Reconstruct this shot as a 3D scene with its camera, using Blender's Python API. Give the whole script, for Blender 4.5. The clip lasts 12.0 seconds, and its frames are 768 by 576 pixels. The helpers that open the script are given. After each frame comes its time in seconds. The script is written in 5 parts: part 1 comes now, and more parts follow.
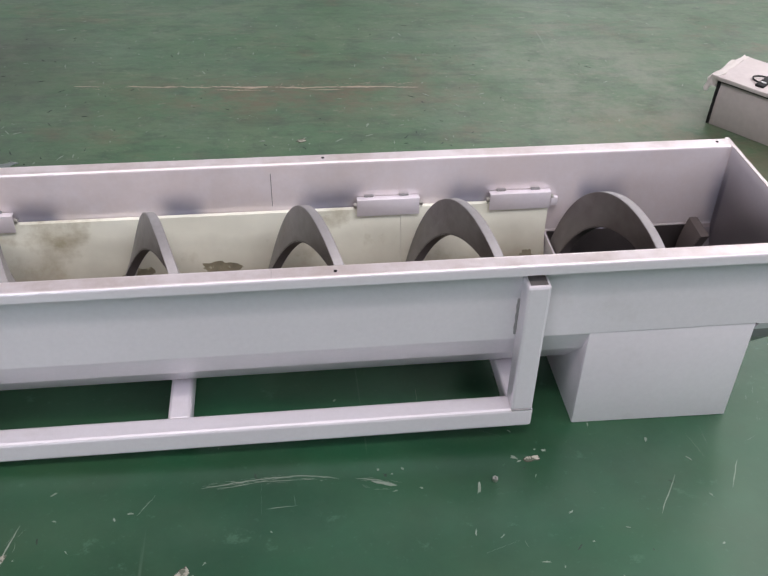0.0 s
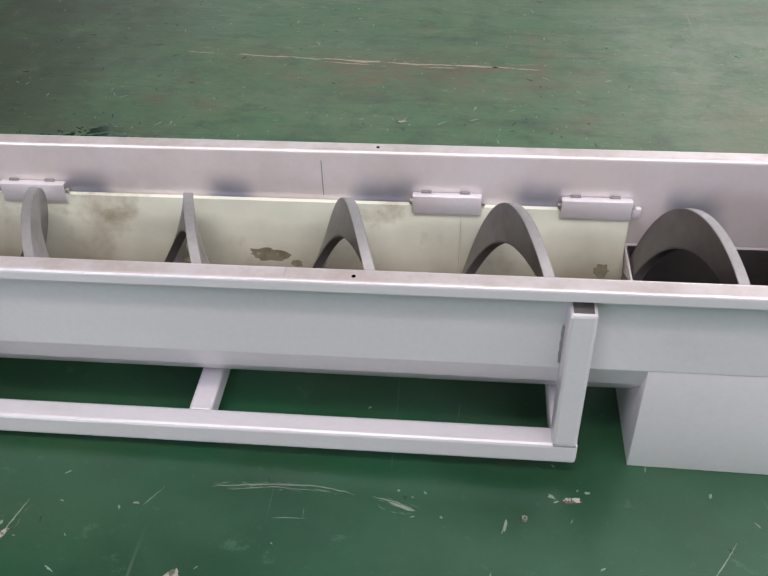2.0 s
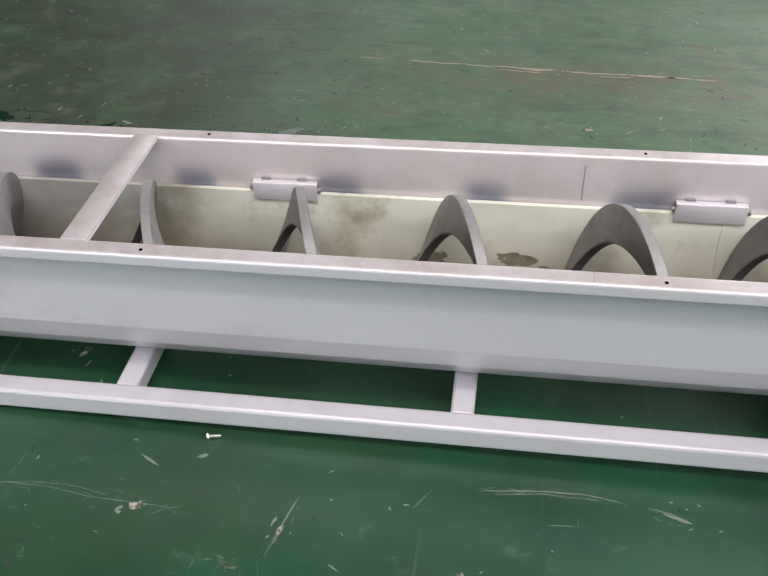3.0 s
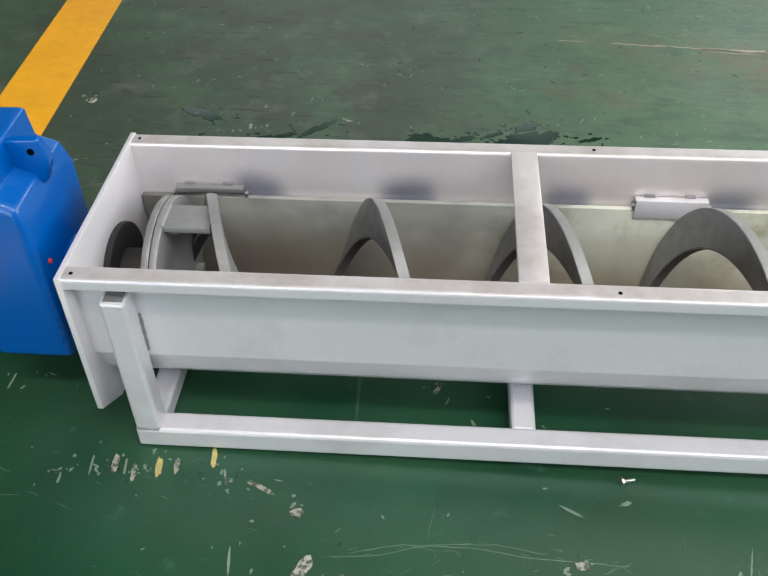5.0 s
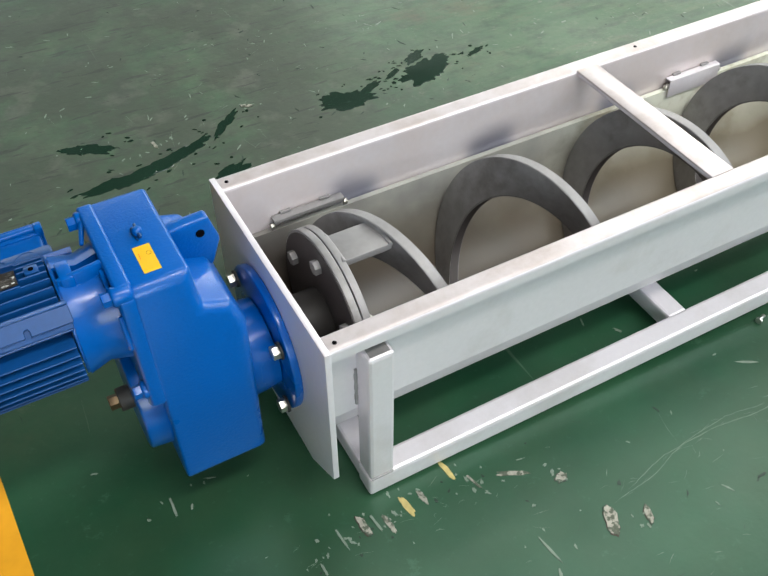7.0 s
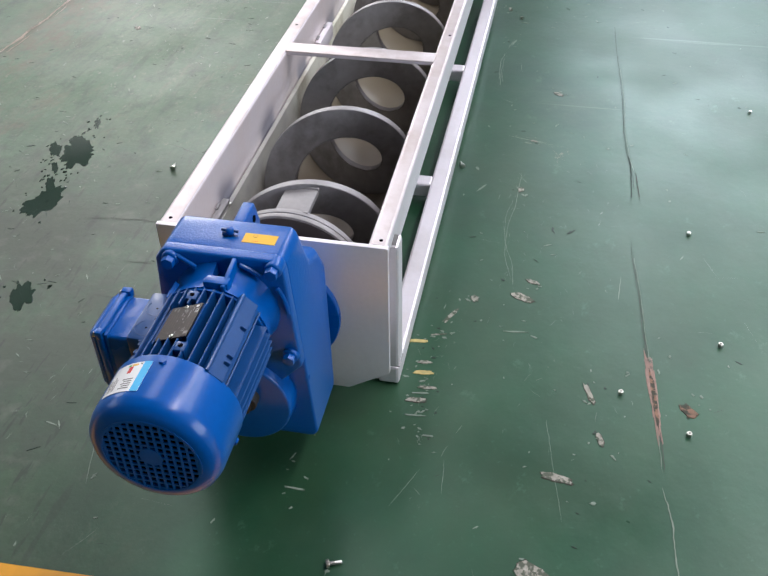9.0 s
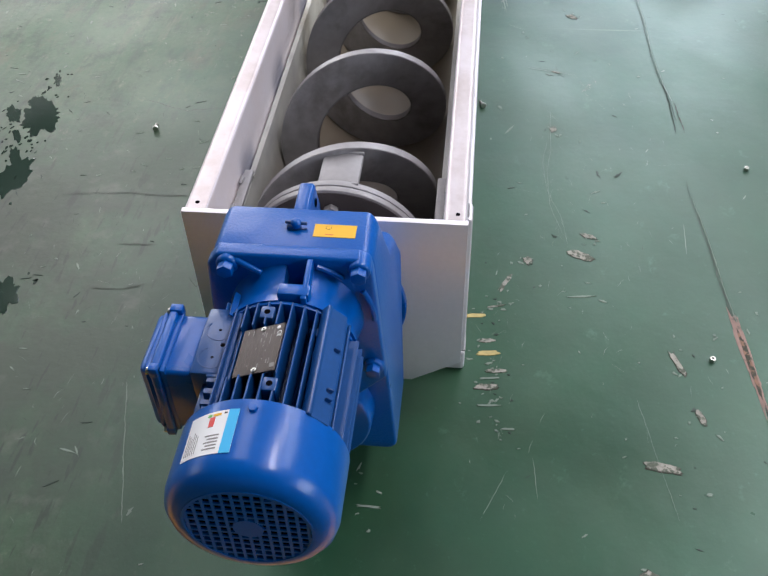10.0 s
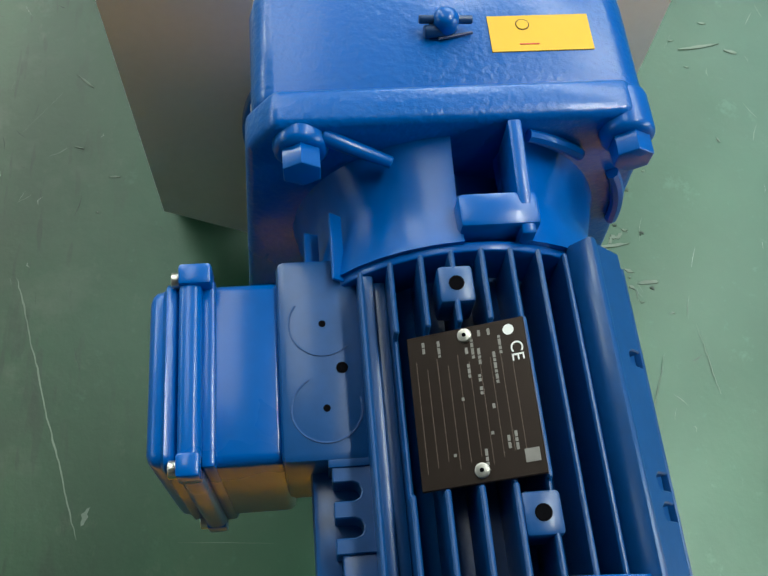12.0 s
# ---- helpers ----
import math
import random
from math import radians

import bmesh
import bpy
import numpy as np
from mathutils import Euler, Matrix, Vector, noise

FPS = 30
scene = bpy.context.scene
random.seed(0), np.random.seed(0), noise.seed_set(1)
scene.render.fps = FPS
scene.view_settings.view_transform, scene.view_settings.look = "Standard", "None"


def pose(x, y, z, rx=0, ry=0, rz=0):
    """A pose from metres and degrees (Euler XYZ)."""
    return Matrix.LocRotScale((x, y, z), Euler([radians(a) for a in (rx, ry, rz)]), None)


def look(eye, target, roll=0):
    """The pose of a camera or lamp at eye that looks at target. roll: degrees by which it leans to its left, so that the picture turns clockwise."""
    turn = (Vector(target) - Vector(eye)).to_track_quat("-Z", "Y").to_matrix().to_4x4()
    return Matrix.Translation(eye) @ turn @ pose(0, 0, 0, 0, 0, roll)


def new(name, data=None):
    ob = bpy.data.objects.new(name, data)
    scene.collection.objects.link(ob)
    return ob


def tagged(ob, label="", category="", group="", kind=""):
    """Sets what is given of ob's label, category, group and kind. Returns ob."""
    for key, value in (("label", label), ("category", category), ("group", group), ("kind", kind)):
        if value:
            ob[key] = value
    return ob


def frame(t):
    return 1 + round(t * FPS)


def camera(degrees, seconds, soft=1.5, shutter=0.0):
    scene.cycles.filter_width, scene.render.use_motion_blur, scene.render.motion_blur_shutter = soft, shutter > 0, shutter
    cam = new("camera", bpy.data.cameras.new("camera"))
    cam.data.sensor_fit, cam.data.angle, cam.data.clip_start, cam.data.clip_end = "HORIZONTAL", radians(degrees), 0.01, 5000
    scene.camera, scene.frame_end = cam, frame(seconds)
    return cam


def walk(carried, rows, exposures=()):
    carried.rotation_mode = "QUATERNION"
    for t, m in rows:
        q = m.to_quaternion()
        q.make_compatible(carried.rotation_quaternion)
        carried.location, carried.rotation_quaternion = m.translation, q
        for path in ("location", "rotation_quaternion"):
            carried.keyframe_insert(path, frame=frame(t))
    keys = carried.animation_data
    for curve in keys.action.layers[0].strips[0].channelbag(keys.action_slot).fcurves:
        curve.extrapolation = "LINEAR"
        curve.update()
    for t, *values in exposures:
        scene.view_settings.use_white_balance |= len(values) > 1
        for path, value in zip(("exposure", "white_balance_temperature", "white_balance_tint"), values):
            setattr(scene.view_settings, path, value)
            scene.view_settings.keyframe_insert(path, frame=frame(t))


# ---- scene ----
cam = camera(46.6, 12.0)
PATH = [
    (0, (1.617, -1.413, 1.339), (1.834, 0.154, 0.115), 2.6),
    (0.5, (1.793, -1.227, 1.334), (1.961, 0.301, 0.054), 2.0),
    (1, (1.918, -1.168, 1.335), (1.969, 0.352, 0.035), 2.2),
    (1.5, (1.974, -1.221, 1.313), (1.897, 0.288, 0.003), 1.1),
    (2, (1.853, -1.264, 1.304), (1.703, 0.264, 0.023), -0.4),
    (2.5, (1.621, -1.323, 1.3), (1.426, 0.218, 0.04), -0.2),
    (3, (1.432, -1.312, 1.291), (1.198, 0.222, 0.029), -0.8),
    (3.2, (1.353, -1.27, 1.296), (1.115, 0.259, 0.029), -0.9),
    (4.8, (0.659, -1.236, 1.31), (0.53, 0.253, -0.019), 0.1),
    (5, (0.571, -1.205, 1.304), (0.468, 0.281, -0.03), 0.3),
    (5.5, (0.362, -1.114, 1.311), (0.339, 0.362, -0.038), 0.4),
    (6, (0.107, -1.083, 1.305), (0.278, 0.355, -0.074), 0.0),
    (6.5, (-0.106, -1.056, 1.304), (0.302, 0.306, -0.103), 0.3),
    (7, (-0.321, -0.911, 1.308), (0.373, 0.302, -0.122), 1.3),
    (7.5, (-0.546, -0.805, 1.304), (0.473, 0.228, -0.072), 1.1),
    (7.7, (-0.642, -0.758, 1.317), (0.513, 0.141, -0.045), 1.4),
    (9.3, (-1.247, -0.38, 1.296), (0.274, -0.128, 0.022), -1.3),
    (9.5, (-1.224, -0.324, 1.271), (0.281, -0.113, -0.029), -1.2),
    (10, (-1.001, -0.207, 1.218), (0.432, -0.034, -0.166), -1.6),
    (10.5, (-0.847, -0.138, 1.165), (0.49, -0.059, -0.32), -2.6),
    (11, (-0.737, 0.011, 1.129), (0.496, -0.138, -0.438), -3.8),
    (11.5, (-0.627, 0.107, 1.045), (0.466, -0.096, -0.618), -0.7),
    (12, (-0.49, 0.074, 0.852), (0.416, -0.095, -0.923), 6.3),
]
walk(cam, [(t, look(eye, target, roll)) for t, eye, target, roll in PATH],
     exposures=((0.0, 0.0, 6380, 18), (1.0, 0.03, 6400, 16), (3.2, 0.11, 6480, 11), (5.0, 0.12, 6330, 3), (7.5, 0.33, 6400, 4), (9.5, 0.05, 6120, 15), (11.0, 0.18, 6180, 9), (12.0, 0.30, 6280, -6)))

# ---- world and light ----
world = bpy.data.worlds.new("sky")
world.use_nodes = True
scene.world = world
wn = world.node_tree.nodes
sky = wn.new("ShaderNodeTexSky")
sky.sky_type = "NISHITA"
sky.sun_disc = False
sky.sun_elevation, sky.sun_rotation = radians(50), radians(60)
wn["Background"].inputs["Strength"].default_value = 0.1
world.node_tree.links.new(sky.outputs["Color"], wn["Background"].inputs["Color"])

HALL_X, HALL_Y, HALL_Z = (-9.0, 10.5), (-4.6, 9.0), 7.0
# roof openings: middle in y, half width, from x, to x, watts
SKYLIGHTS = ((-4.0, 0.50, 2.8, 9.9, 225), (-3.0, 0.35, -1.2, 2.6, 275), (-2.0, 0.60, 7.4, 9.9, 90), (1.8, 0.95, 0.9, 9.9, 155), (4.3, 1.1, 5.8, 9.9, 125))


def area_lamp(name, place, target, width, height, watts, colour=(1.0, 0.98, 0.95)):
    lamp = bpy.data.lights.new(name, "AREA")
    lamp.shape, lamp.size, lamp.size_y, lamp.energy, lamp.color = "RECTANGLE", width, height, watts, colour
    ob = new(name, lamp)
    ob.matrix_world = look(place, target)
    return ob


for sy, half_wide, sx0, sx1, watts in SKYLIGHTS:
    sx = (sx0 + sx1) / 2
    area_lamp("skylight_lamp", (sx, sy, HALL_Z + 0.05), (sx, sy + 0.0001, 0), sx1 - sx0 - 0.1, 2 * half_wide - 0.05, watts, (1.0, 0.935, 0.895))
for wy, wz, wide, high, watts, tone in ((-2.5, 4.9, 3.7, 3.0, 255, (0.90, 0.96, 1.0)), (5.4, 4.1, 3.9, 2.1, 330, (1.0, 0.95, 0.88))):
    area_lamp("window_lamp", (HALL_X[1] + 0.1, wy, wz), (0, wy, wz), wide, high, watts, tone)
area_lamp("window_lamp", (-1.8, HALL_Y[0] - 0.1, 1.9), (-1.8, 0, 1.9), 3.5, 1.7, 110, (0.90, 0.95, 1.0))
area_lamp("window_lamp", (4.5, HALL_Y[0] - 0.1, 5.7), (4.5, 0, 5.7), 5.9, 2.1, 205, (0.92, 0.96, 1.0))
area_lamp("window_lamp", (8.95, HALL_Y[1] + 0.1, 5.7), (8.95, 0, 5.7), 2.2, 2.0, 225, (1.0, 0.99, 0.95))
area_lamp("window_lamp", (-0.4, HALL_Y[1] + 0.1, 3.8), (-0.4, 0, 3.8), 5.0, 2.2, 68, (1.0, 0.99, 0.94))
area_lamp("window_lamp", (5.0, HALL_Y[1] + 0.1, 4.0), (5.0, 0, 4.0), 3.2, 1.9, 118, (1.0, 0.99, 0.94))


# ---- materials ----
def material(name, colour, rough=0.5, metal=0.0, **more):
    """A principled material; more: vary (colour spread), grain (noise scale), bump, coat, second colour and its share."""
    m = bpy.data.materials.new(name)
    m.use_nodes = True
    nt = m.node_tree
    n, l = nt.nodes, nt.links
    b = n["Principled BSDF"]
    b.inputs["Base Color"].default_value = (*colour, 1)
    b.inputs["Roughness"].default_value = rough
    b.inputs["Metallic"].default_value = metal
    b.inputs["Coat Weight"].default_value = more.get("coat", 0.0)
    b.inputs["Coat Roughness"].default_value = 0.15
    geo = n.new("ShaderNodeNewGeometry")
    vary, grain = more.get("vary", 0.12), more.get("grain", 60.0)
    big = n.new("ShaderNodeTexNoise")
    big.inputs["Scale"].default_value = more.get("blotch", 6.0)
    big.inputs["Detail"].default_value = 5
    fine = n.new("ShaderNodeTexNoise")
    fine.inputs["Scale"].default_value = grain
    fine.inputs["Detail"].default_value = 6
    for t in (big, fine):
        l.new(geo.outputs["Position"], t.inputs["Vector"])
    ramp = n.new("ShaderNodeMapRange")
    ramp.inputs["From Min"].default_value, ramp.inputs["From Max"].default_value = 0.3, 0.7
    ramp.inputs["To Min"].default_value, ramp.inputs["To Max"].default_value = 1 - vary, 1 + vary
    both = n.new("ShaderNodeMath")
    both.operation = "ADD"
    half = n.new("ShaderNodeMath")
    half.operation = "MULTIPLY"
    half.inputs[1].default_value = 0.5
    l.new(big.outputs["Fac"], both.inputs[0])
    l.new(fine.outputs["Fac"], both.inputs[1])
    l.new(both.outputs[0], half.inputs[0])
    l.new(half.outputs[0], ramp.inputs["Value"])
    mix = n.new("ShaderNodeMix")
    mix.data_type, mix.blend_type = "RGBA", "MULTIPLY"
    mix.inputs["Factor"].default_value = 1
    mix.inputs["A"].default_value = (*colour, 1)
    l.new(ramp.outputs["Result"], mix.inputs["B"])
    out = mix.outputs["Result"]
    if "second" in more:
        spot = n.new("ShaderNodeTexNoise")
        spot.inputs["Scale"].default_value = more.get("spots", 9.0)
        spot.inputs["Detail"].default_value = 7
        spot.inputs["Roughness"].default_value = 0.65
        l.new(geo.outputs["Position"], spot.inputs["Vector"])
        cut = n.new("ShaderNodeMapRange")
        share = more.get("share", 0.6)
        cut.inputs["From Min"].default_value, cut.inputs["From Max"].default_value = share, share + more.get("edge", 0.12)
        l.new(spot.outputs["Fac"], cut.inputs["Value"])
        two = n.new("ShaderNodeMix")
        two.data_type = "RGBA"
        two.inputs["B"].default_value = (*more["second"], 1)
        l.new(cut.outputs["Result"], two.inputs["Factor"])
        l.new(out, two.inputs["A"])
        out = two.outputs["Result"]
    l.new(out, b.inputs["Base Color"])
    rr = n.new("ShaderNodeMapRange")
    rr.inputs["To Min"].default_value, rr.inputs["To Max"].default_value = max(0.02, rough - 0.1), min(1, rough + 0.1)
    l.new(big.outputs["Fac"], rr.inputs["Value"])
    l.new(rr.outputs["Result"], b.inputs["Roughness"])
    bump = n.new("ShaderNodeBump")
    bump.inputs["Strength"].default_value = more.get("bump", 0.1)
    bump.inputs["Distance"].default_value = more.get("depth", 0.002)
    l.new(fine.outputs["Fac"], bump.inputs["Height"])
    l.new(bump.outputs["Normal"], b.inputs["Normal"])
    return m


def floor_material():
    m = bpy.data.materials.new("green_epoxy")
    m.use_nodes = True
    nt = m.node_tree
    n, l = nt.nodes, nt.links
    b = n["Principled BSDF"]
    geo = n.new("ShaderNodeNewGeometry")

    def tex(scale, detail=6, rough=0.6, stretch=(1, 1, 1), turn=0.0):
        mp = n.new("ShaderNodeMapping")
        mp.inputs["Scale"].default_value = stretch
        mp.inputs["Rotation"].default_value = (0, 0, turn)
        l.new(geo.outputs["Position"], mp.inputs["Vector"])
        t = n.new("ShaderNodeTexNoise")
        t.inputs["Scale"].default_value, t.inputs["Detail"].default_value, t.inputs["Roughness"].default_value = scale, detail, rough
        l.new(mp.outputs["Vector"], t.inputs["Vector"])
        return t.outputs["Fac"]

    def cut(value, a, z, lo=0.0, hi=1.0):
        r = n.new("ShaderNodeMapRange")
        r.inputs["From Min"].default_value, r.inputs["From Max"].default_value = a, z
        r.inputs["To Min"].default_value, r.inputs["To Max"].default_value = lo, hi
        l.new(value, r.inputs["Value"])
        return r.outputs["Result"]

    def blend(fac, a, z):
        x = n.new("ShaderNodeMix")
        x.data_type = "RGBA"
        l.new(fac, x.inputs["Factor"])
        for sock, v in ((x.inputs["A"], a), (x.inputs["B"], z)):
            if isinstance(v, tuple):
                sock.default_value = (*v, 1)
            else:
                l.new(v, sock)
        return x.outputs["Result"]

    def times(a, z):
        x = n.new("ShaderNodeMath")
        x.operation = "MULTIPLY"
        for sock, v in zip(x.inputs, (a, z)):
            if isinstance(v, float):
                sock.default_value = v
            else:
                l.new(v, sock)
        return x.outputs[0]

    base = blend(cut(tex(2.4, 8, 0.62), 0.38, 0.62), (0.0070, 0.045, 0.020), (0.0150, 0.073, 0.034))
    olive = cut(tex(1.7, 9, 0.66, (0.8, 1.2, 1), 0.4), 0.40, 0.70)
    base = blend(times(olive, 0.55), base, (0.040, 0.064, 0.032))
    # worn, dusty and smeared ground behind the conveyor
    sep = n.new("ShaderNodeSeparateXYZ")
    l.new(geo.outputs["Position"], sep.inputs[0])
    drift = n.new("ShaderNodeMath")
    drift.operation = "MULTIPLY_ADD"
    drift.inputs[1].default_value = 1.1
    l.new(tex(0.9, 7, 0.62), drift.inputs[0])
    l.new(sep.outputs["Y"], drift.inputs[2])
    behind = cut(drift.outputs[0], 0.6, 1.3)
    base = blend(times(cut(drift.outputs[0], 0.65, 1.5), 0.85), base, (0.050, 0.120, 0.054))
    dust = times(cut(tex(4.5, 10, 0.74, (0.8, 1.1, 1)), 0.44, 0.58), behind)
    base = blend(times(dust, 0.45), base, (0.105, 0.150, 0.088))
    brown = times(cut(tex(2.2, 9, 0.72, (0.8, 1.2, 1), 0.1), 0.56, 0.66), behind)
    base = blend(times(brown, 0.62), base, (0.098, 0.078, 0.046))
    smear = times(cut(tex(11.0, 10, 0.78, (0.8, 1.2, 1), 0.06), 0.49, 0.64), behind)
    base = blend(times(smear, 0.6), base, (0.014, 0.032, 0.021))
    pale = times(cut(tex(22.0, 9, 0.78, (0.8, 1.2, 1), -0.08), 0.57, 0.66), behind)
    base = blend(times(pale, 0.5), base, (0.20, 0.21, 0.155))
    brushed = times(cut(tex(7.0, 8, 0.72, (0.28, 1.7, 1), 0.05), 0.52, 0.64), behind)
    base = blend(times(brushed, 0.55), base, (0.018, 0.042, 0.024))
    wiped = times(cut(tex(6.0, 8, 0.72, (0.30, 1.6, 1), -0.04), 0.55, 0.66), behind)
    base = blend(times(wiped, 0.45), base, (0.125, 0.135, 0.085))
    fine = cut(tex(60, 8, 0.7), 0.60, 0.70)
    base = blend(times(fine, 0.34), base, (0.06, 0.14, 0.09))
    cloud = cut(tex(5.5, 9, 0.66), 0.48, 0.76)
    base = blend(times(cloud, 0.34), base, (0.038, 0.085, 0.052))
    worn = cut(tex(11.0, 9, 0.75, (1, 1.3, 1), 0.7), 0.60, 0.66)
    base = blend(times(worn, 0.34), base, (0.075, 0.155, 0.10))
    dim = cut(tex(3.4, 10, 0.70), 0.50, 0.74)
    base = blend(times(dim, 0.20), base, (0.010, 0.034, 0.021))
    # brown worn zone along an old scrape
    def zone(value, middle, inner, outer):
        d = n.new("ShaderNodeMath")
        d.operation = "SUBTRACT"
        d.inputs[1].default_value = middle
        l.new(value, d.inputs[0])
        e = n.new("ShaderNodeMath")
        e.operation = "ABSOLUTE"
        l.new(d.outputs[0], e.inputs[0])
        return cut(e.outputs[0], outer, inner)
    scrape = times(times(zone(sep.outputs["Y"], 1.37, 0.04, 0.24), zone(sep.outputs["X"], 1.66, 0.25, 0.75)), cut(tex(9, 9, 0.75, (0.7, 1.3, 1)), 0.42, 0.60))
    base = blend(times(scrape, 0.85), base, (0.100, 0.076, 0.046))
    second = times(times(zone(sep.outputs["Y"], 0.92, 0.1, 0.55), zone(sep.outputs["X"], 2.85, 0.15, 0.6)), cut(tex(5, 10, 0.75), 0.42, 0.62))
    base = blend(times(second, 0.7), base, (0.15, 0.12, 0.08))
    # pale sheen on the ground near the box, put into the colour
    sheen = times(times(zone(sep.outputs["Y"], 1.45, 0.15, 0.75), zone(sep.outputs["X"], 2.75, 0.2, 0.65)), cut(tex(3.2, 9, 0.7), 0.44, 0.60))
    base = blend(times(sheen, 0.6), base, (0.17, 0.19, 0.14))
    # grey sheen beside the drive put into the colour, with scuffs and dashes
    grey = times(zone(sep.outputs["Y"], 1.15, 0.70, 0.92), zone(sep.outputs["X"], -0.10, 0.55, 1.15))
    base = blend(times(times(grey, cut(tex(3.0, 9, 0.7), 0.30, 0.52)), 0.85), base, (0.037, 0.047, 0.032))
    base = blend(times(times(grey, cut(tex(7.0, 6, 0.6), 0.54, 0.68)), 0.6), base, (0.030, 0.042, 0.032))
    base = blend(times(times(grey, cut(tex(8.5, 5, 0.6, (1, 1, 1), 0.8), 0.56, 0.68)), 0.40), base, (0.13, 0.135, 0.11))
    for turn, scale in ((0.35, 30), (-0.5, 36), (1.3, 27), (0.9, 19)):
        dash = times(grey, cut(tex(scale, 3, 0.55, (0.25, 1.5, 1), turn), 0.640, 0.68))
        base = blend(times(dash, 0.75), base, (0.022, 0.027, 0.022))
    # long fine scratches
    s1 = cut(tex(30, 3, 0.5, (1, 0.03, 1), 0.5), 0.72, 0.76)
    s2 = cut(tex(26, 3, 0.5, (1, 0.025, 1), -0.9), 0.73, 0.77)
    base = blend(times(s1, 0.3), base, (0.20, 0.26, 0.20))
    base = blend(times(s2, 0.3), base, (0.20, 0.26, 0.20))
    l.new(base, b.inputs["Base Color"])
    b.inputs["Specular IOR Level"].default_value = 0.58
    l.new(blend(behind, (0.74, 1.0, 0.87), (0.95, 0.98, 0.92)), b.inputs["Specular Tint"])
    dull = n.new("ShaderNodeMath")
    dull.operation = "MULTIPLY_ADD"
    dull.inputs[1].default_value = 0.16
    l.new(behind, dull.inputs[0])
    l.new(cut(tex(3.1, 5, 0.55), 0.28, 0.72, 0.27, 0.41), dull.inputs[2])
    l.new(dull.outputs[0], b.inputs["Roughness"])
    bump = n.new("ShaderNodeBump")
    bump.inputs["Strength"].default_value, bump.inputs["Distance"].default_value = 0.25, 0.004
    lumps = n.new("ShaderNodeMath")
    lumps.operation = "MULTIPLY_ADD"
    lumps.inputs[1].default_value = 0.7
    l.new(times(tex(48, 5, 0.6), behind), lumps.inputs[0])
    l.new(tex(14, 6, 0.6), lumps.inputs[2])
    l.new(lumps.outputs[0], bump.inputs["Height"])
    l.new(bump.outputs["Normal"], b.inputs["Normal"])
    return m


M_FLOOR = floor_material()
M_STEEL = material("blasted_stainless", (0.785, 0.745, 0.785), 0.38, 0.36, vary=0.035, grain=110, blotch=2.5, bump=0.012, second=(0.60, 0.560, 0.555), spots=3.0, share=0.55, edge=0.25)
M_SCREW = material("mill_steel_flight", (0.265, 0.257, 0.257), 0.46, 0.40, vary=0.25, grain=40, blotch=7, bump=0.12, second=(0.135, 0.120, 0.112), spots=8, share=0.52, edge=0.22)
M_EDGE = material("ground_steel_edge", (0.29, 0.282, 0.284), 0.5, 0.4, vary=0.12, grain=90, bump=0.1)
M_LINER = material("polymer_liner", (0.83, 0.84, 0.72), 0.38, 0.0, vary=0.06, grain=20, second=(0.30, 0.255, 0.13), spots=4.5, share=0.53, edge=0.20, bump=0.05)
liner_nodes = M_LINER.node_tree


